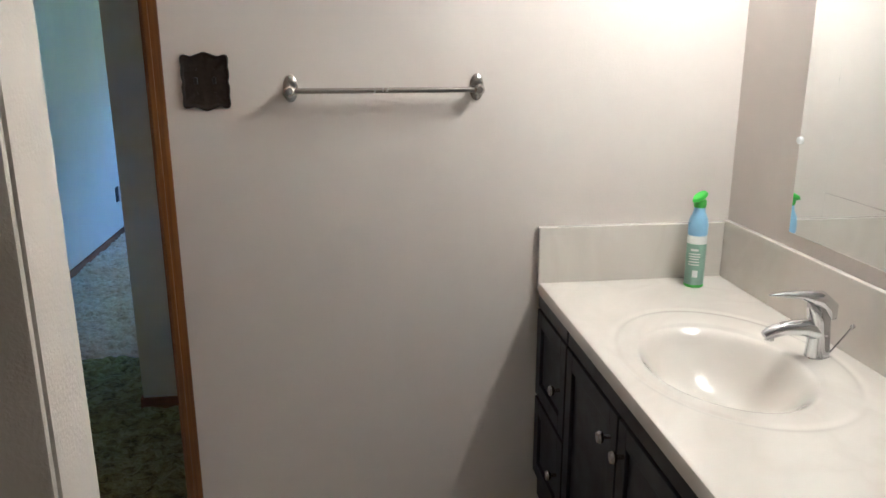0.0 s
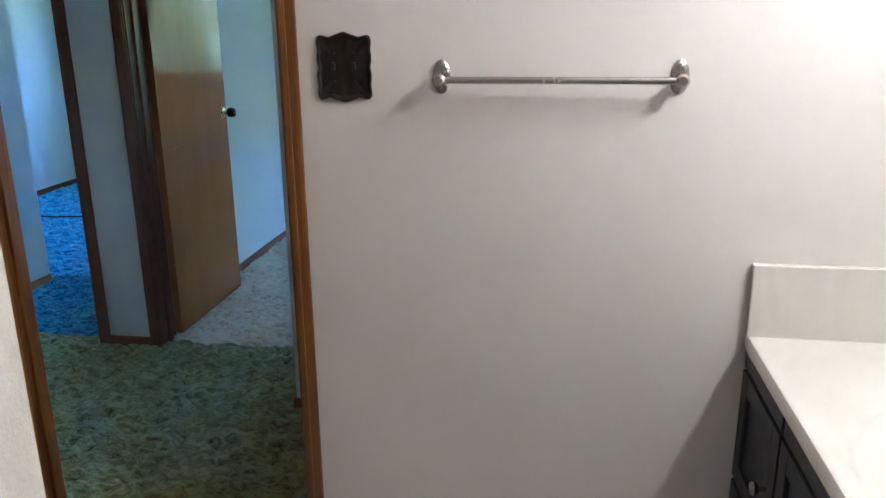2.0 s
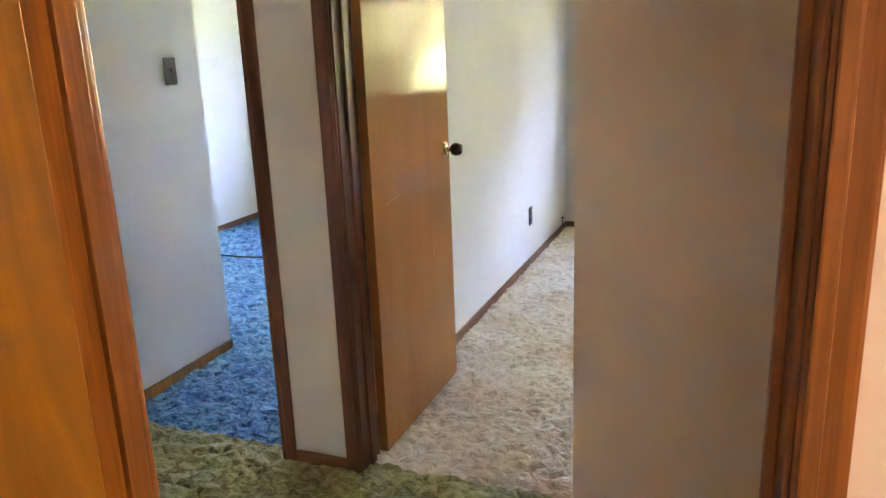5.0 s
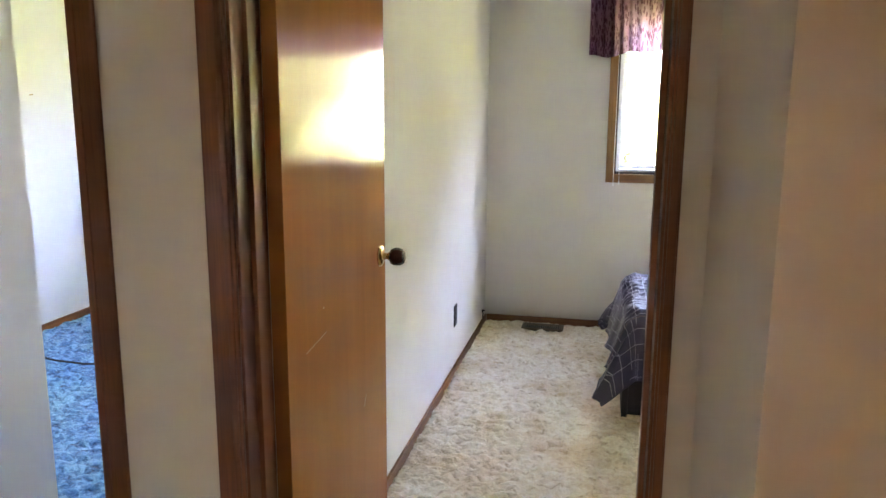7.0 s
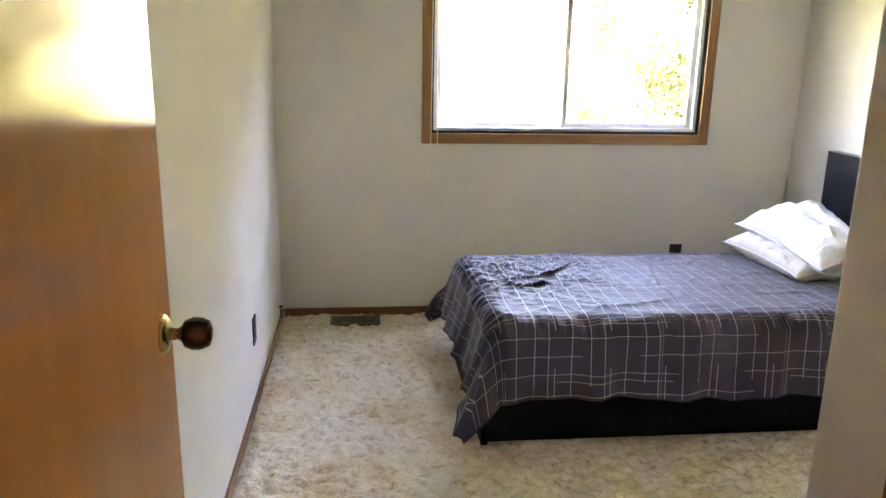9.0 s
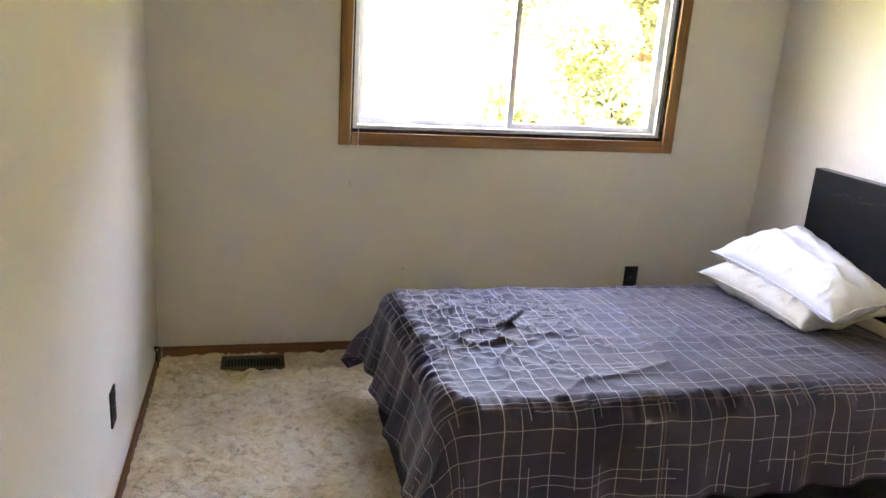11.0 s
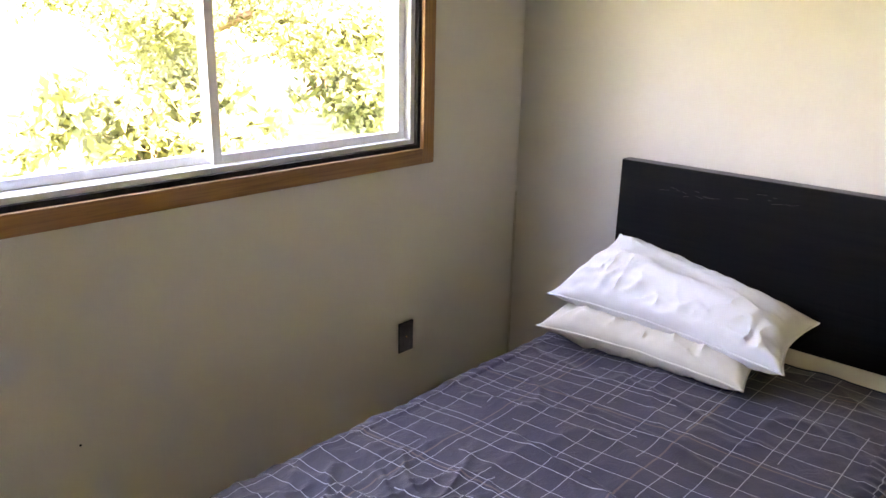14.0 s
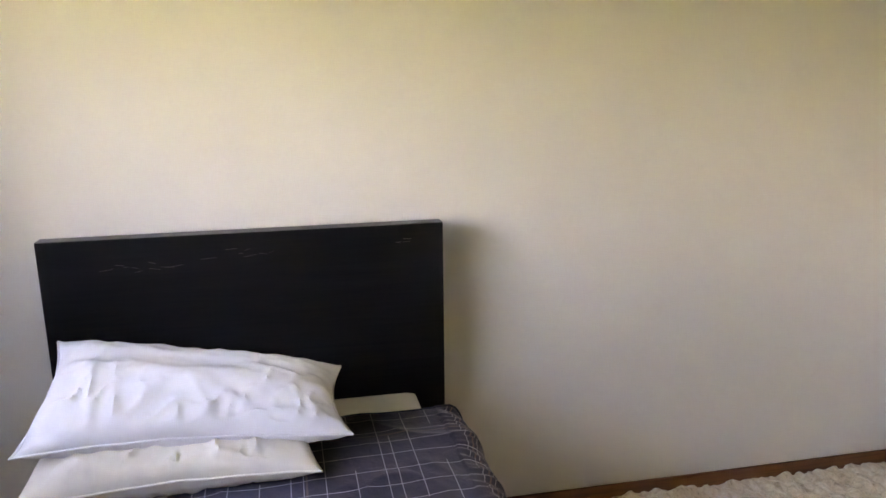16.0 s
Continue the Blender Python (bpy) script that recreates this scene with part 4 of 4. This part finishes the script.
# burgundy valance with a printed sheer middle
VAL, vt, vb = material("burgundy_printed_sheer", (0.075, 0.016, 0.036), 0.75, spec=0.2)
vv = coords(vt, (1.6, 1.6, 0.5))
vor = vt.nodes.new("ShaderNodeTexVoronoi")
vor.inputs["Scale"].default_value = 48
vt.links.new(vv, vor.inputs["Vector"])
lace = ramp(vt, vor.outputs["Distance"], ((0.38, (0, 0, 0)), (0.48, (1, 1, 1))))
trans = vt.nodes.new("ShaderNodeBsdfTranslucent")
trans.inputs["Color"].default_value = (0.50, 0.30, 0.44, 1)
thru = vt.nodes.new("ShaderNodeMixShader")
half = vt.nodes.new("ShaderNodeMath")
half.operation = "MULTIPLY_ADD"
half.inputs[1].default_value, half.inputs[2].default_value = 0.28, 0.04
vt.links.new(lace, half.inputs[0])
vt.links.new(half.outputs[0], thru.inputs[0])
vt.links.new(vb.outputs[0], thru.inputs[1])
vt.links.new(trans.outputs[0], thru.inputs[2])
vt.links.new(thru.outputs[0], vt.nodes["Material Output"].inputs["Surface"])
val = thing("window_valance", (0.105, 7.44, 1.76), "gathered burgundy valance curtain over the window", "curtain")
nx, nz = 420, 26
bm = bmesh.new()
rows = []
for j in range(nz):
    row = []
    for i in range(nx):
        s = i / (nx - 1)
        x = -0.83 + 1.87 * s
        hem = 1.768 + 0.013 * math.sin(x * 11 + 0.4) + 0.008 * math.sin(x * 29) + 0.005 * noise.noise(Vector((x * 30, 0, 3)))
        z = hem + (2.16 - hem) * j / (nz - 1)
        k = 0.4 + 0.6 * (1 - j / (nz - 1))
        y = 7.432 + k * (0.016 * math.sin(x * 118 + 2.2 * noise.noise(Vector((x * 5, z, 0)))) + 0.009 * noise.noise(Vector((x * 46, z * 3, 1))))
        row.append(bm.verts.new((x, y, z)))
    rows.append(row)
for a, b in zip(rows, rows[1:]):
    for i in range(nx - 1):
        bm.faces.new((a[i], a[i + 1], b[i + 1], b[i]))
part("cloth", bm, VAL, val, "", True)
part("rod", tube([(-0.84, 7.44, 2.165), (1.05, 7.44, 2.165)], 0.008, 10), VINYL_WHITE, val)
for x in (-0.835, 1.045):
    part("rod_bracket", boxes((x - 0.006, x + 0.006, 7.44, 7.494, 2.150, 2.180)), VINYL_WHITE, val)

cord = thing("blind_cord", (-0.63, 7.474, 0.95), "pair of thin white blind cords with tassels", "cord")
for x, zb in ((-0.648, 0.950), (-0.612, 0.958)):
    part("string", tube([(x + 0.004, 7.474, 2.0), (x + 0.002, 7.473, 1.5), (x, 7.474, zb + 0.02)], 0.0016, 6), WHITE_PLASTIC, cord)
    part("tassel", moved(lathe([(0.002, 0.022), (0.0045, 0.012), (0.0055, 0.0), (0.003, -0.002)], 10), Matrix.Translation((x, 7.474, zb))), WHITE_PLASTIC, cord, "", True)

solid("power_cord", tube([(-4.19, 6.10, 0.012), (-3.95, 6.06, 0.016), (-3.82, 6.07, 0.018), (-3.70, 6.04, 0.016), (-3.50, 6.02, 0.018), (-3.30, 6.06, 0.016), (-3.0, 6.10, 0.018), (-2.6, 6.02, 0.016)], 0.006, 8), BLACK_PLASTIC, "black power cord lying on the blue carpet", "cord", smooth=True)
solid("nail", tube([(-4.221, 6.642, 1.500), (-4.195, 6.642, 1.503)], 0.003, 8), BRASS, "small brass nail in the white wall", "nail")
solid("wall_cable", tube([(1.408, 7.486, 0.03), (1.409, 7.487, 0.4), (1.408, 7.486, 0.785)], 0.0045, 8), LINEN_OLD, "painted-over cable in the bedroom corner", "cable", smooth=True)

stub = thing("cable_stub", (-1.468, 7.355, 0.10), "short dark coaxial cable end sticking out of the wall", "cable")
part("plug", moved(lathe([(0.006, 0.0), (0.006, 0.012), (0.0045, 0.013), (0.0045, 0.020), (0.001, 0.0205)], 12), Matrix.Translation((-1.468, 7.355, 0.10)) @ Matrix.Rotation(radians(90), 4, "Y")), BLACK_PLASTIC, stub, "", True)
part("cable_end", tube([(-1.466, 7.353, 0.096), (-1.458, 7.350, 0.080), (-1.462, 7.347, 0.058), (-1.457, 7.343, 0.043)], 0.0035, 8), BLACK_PLASTIC, stub, "", True)
solid("paint_blob", moved(lathe([(0.009, 0), (0.007, 0.003), (0.003, 0.005)], 12), Matrix.Translation((-0.645, 7.495, 0.797)) @ Matrix.Rotation(radians(90), 4, "X")), WALL_BED, "small painted-over plug under the window", "wall plug", smooth=True)
solid("wall_hook_hole", moved(lathe([(0.0035, 0), (0.003, 0.0015)], 10), Matrix.Translation((-0.381, 7.495, 0.396)) @ Matrix.Rotation(radians(90), 4, "X")), BLACK_PLASTIC, "small dark screw hole in the wall", "screw hole")

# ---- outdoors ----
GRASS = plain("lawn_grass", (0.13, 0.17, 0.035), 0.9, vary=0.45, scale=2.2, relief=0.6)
solid("ground", boxes((-400, 400, -400, 400, -0.9, -0.6)), GRASS, "sunlit green lawn", "lawn", "structure")
# made-up bank that bounces yellow-green sunlight onto the upper walls
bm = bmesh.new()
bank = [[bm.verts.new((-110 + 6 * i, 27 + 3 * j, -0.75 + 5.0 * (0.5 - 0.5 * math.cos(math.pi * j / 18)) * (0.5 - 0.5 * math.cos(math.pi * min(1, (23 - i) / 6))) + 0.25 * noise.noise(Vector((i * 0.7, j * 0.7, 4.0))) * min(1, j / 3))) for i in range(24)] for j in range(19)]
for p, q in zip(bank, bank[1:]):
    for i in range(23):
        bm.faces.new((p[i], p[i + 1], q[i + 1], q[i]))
solid("ground_bounce_bank", bm, GRASS, "added grassy bank bouncing yellow-green sunlight into the rooms", "lawn", "structure", smooth=True)
BARK = plain("bark", (0.16, 0.115, 0.075), 0.9, vary=0.4, scale=14, relief=0.8)


def foliage(name, dark, light):
    m, t, b = material(name, light, 0.55)
    g = t.nodes.new("ShaderNodeNewGeometry")
    c = ramp(t, g.outputs["Random Per Island"], ((0.0, dark), (1.0, light)))
    t.links.new(c, b.inputs["Base Color"])
    tr = t.nodes.new("ShaderNodeBsdfTranslucent")
    t.links.new(c, tr.inputs["Color"])
    mx = t.nodes.new("ShaderNodeMixShader")
    mx.inputs[0].default_value = 0.35
    t.links.new(b.outputs[0], mx.inputs[1])
    t.links.new(tr.outputs[0], mx.inputs[2])
    t.links.new(mx.outputs[0], t.nodes["Material Output"].inputs["Surface"])
    return m


LEAF_A = foliage("yellow_green_leaves", (0.07, 0.090, 0.030), (0.17, 0.20, 0.085))
LEAF_B = foliage("green_leaves", (0.04, 0.058, 0.020), (0.12, 0.155, 0.065))
LEAF_C = foliage("golden_leaves", (0.10, 0.080, 0.020), (0.20, 0.16, 0.050))


def leaves(clusters, count, size, seed):
    rng = np.random.default_rng(seed)
    pick = rng.integers(0, len(clusters), count)
    cen = np.array([c[:3] for c in clusters])[pick]
    rad = np.array([c[3] for c in clusters])[pick]
    d = rng.normal(size=(count, 3))
    d /= np.linalg.norm(d, axis=1)[:, None]
    p = cen + d * (rad * rng.random(count) ** 0.45)[:, None] * np.array([1, 1, 0.75])
    u = rng.normal(size=(count, 3))
    u /= np.linalg.norm(u, axis=1)[:, None]
    w = np.cross(u, rng.normal(size=(count, 3)))
    w /= np.linalg.norm(w, axis=1)[:, None]
    s = size * rng.uniform(0.6, 1.5, count)[:, None]
    v = np.stack([p - u * s, p + w * s * 0.45, p + u * s, p - w * s * 0.45], 1).reshape(-1, 3)
    f = np.arange(count * 4).reshape(-1, 4)
    return v, f


def tree(label, x, y, h, spread, leaf, seed, count=9000, low=0.25, size=0.062, category="tree"):
    rnd = random.Random(seed)
    t = thing("tree" if category == "tree" else "shrub", (x, y, -0.6), label, category)
    base = Vector((x, y, -0.65))
    top_ = base + Vector((rnd.uniform(-0.3, 0.3), rnd.uniform(-0.3, 0.3), h * 0.8))
    r0 = 0.035 * h if category == "tree" else 0.03
    trunk = [base.lerp(top_, k / 6) + Vector((rnd.uniform(-0.06, 0.06), rnd.uniform(-0.06, 0.06), 0)) * h * 0.2 for k in range(7)]
    bms = [tube(trunk, [r0 * (1 - 0.8 * k / 6) for k in range(7)], 8)]
    clusters = []
    for k in range(16 if category == "tree" else 12):
        f = low + (0.95 - low) * k / 15
        st = base.lerp(top_, min(1, f))
        ang = rnd.uniform(0, 6.28)
        ln = spread * (0.55 + 0.6 * rnd.random()) * (1.1 - 0.55 * f)
        en = st + Vector((math.cos(ang) * ln, math.sin(ang) * ln, rnd.uniform(0.0, 0.25) * h))
        mid = st.lerp(en, 0.5) + Vector((0, 0, 0.05 * h))
        bms.append(tube([st, mid, en], [r0 * 0.35, r0 * 0.22, r0 * 0.08], 6))
        for q in (0.55, 0.8, 1.0, 1.12):
            c = st.lerp(en, q)
            clusters.append((c.x + rnd.uniform(-0.3, 0.3), c.y + rnd.uniform(-0.3, 0.3), c.z + rnd.uniform(-0.2, 0.3), spread * rnd.uniform(0.14, 0.30)))
    part("trunk", joined(*bms), BARK, t, "rough bark trunk with limbs", True)
    v, f = leaves(clusters, count, size, seed)
    me = bpy.data.meshes.new("crown")
    me.from_pydata(v.tolist(), [], f.tolist())
    me.materials.append(leaf)
    cr = new("crown", me)
    cr.parent = t
    cr.matrix_parent_inverse = Matrix.Translation(-t.location)
    return t


tree("leafy yellow-green tree standing on the lawn", 4.6, 15.0, 6.5, 2.6, LEAF_A, 3, 100000, 0.2, 0.042)
tree("golden-leaved tree behind the lawn", 8.2, 14.2, 6.0, 2.4, LEAF_C, 5, 80000, 0.2, 0.042)
tree("dense green tree behind the lawn", 7.0, 19.5, 8.0, 3.4, LEAF_B, 8, 70000, 0.25, 0.05)
tree("yellow-green tree beyond the bedroom window", 12.5, 13.0, 6.5, 2.8, LEAF_A, 9, 80000, 0.2, 0.042)
# out-of-view tree added to hold back sky light on the headboard wall
tree("unseen dense green tree added to block west-northwest sky light", -13.5, 13.0, 10.0, 4.8, LEAF_B, 61, 24000, 0.08, 0.12)
tree("low green shrub on the lawn", -1.2, 17.5, 1.6, 1.3, LEAF_B, 21, 4000, 0.1, 0.08, "shrub")
tree("low yellow-green shrub on the lawn", 2.6, 13.0, 1.7, 1.2, LEAF_A, 23, 5000, 0.1, 0.08, "shrub")
tree("low green shrub beside the trees", 10.0, 11.5, 1.9, 1.4, LEAF_B, 25, 5000, 0.1, 0.08, "shrub")
tree("dense yellow-green tree at the edge of the lawn", 15.5, 16.5, 7.0, 3.2, LEAF_A, 31, 60000, 0.25, 0.05)
tree("dense green tree at the edge of the lawn", 18.0, 12.0, 6.5, 3.2, LEAF_B, 33, 60000, 0.25, 0.05)
tree("low golden shrub beneath the trees", 13.5, 11.0, 2.2, 1.7, LEAF_C, 35, 9000, 0.1, 0.07, "shrub")
tree("low green shrub beneath the trees", 6.3, 12.6, 1.8, 1.5, LEAF_B, 37, 8000, 0.1, 0.07, "shrub")
tree("tall yellow-green tree behind the first trees", 12.0, 22.0, 10.0, 4.4, LEAF_A, 41, 42000, 0.12, 0.068)
tree("tall green tree behind the first trees", 20.0, 20.0, 10.0, 4.6, LEAF_B, 43, 26000, 0.12, 0.09)
tree("tall golden tree behind the first trees", 24.0, 14.5, 9.0, 4.2, LEAF_C, 45, 24000, 0.12, 0.09)
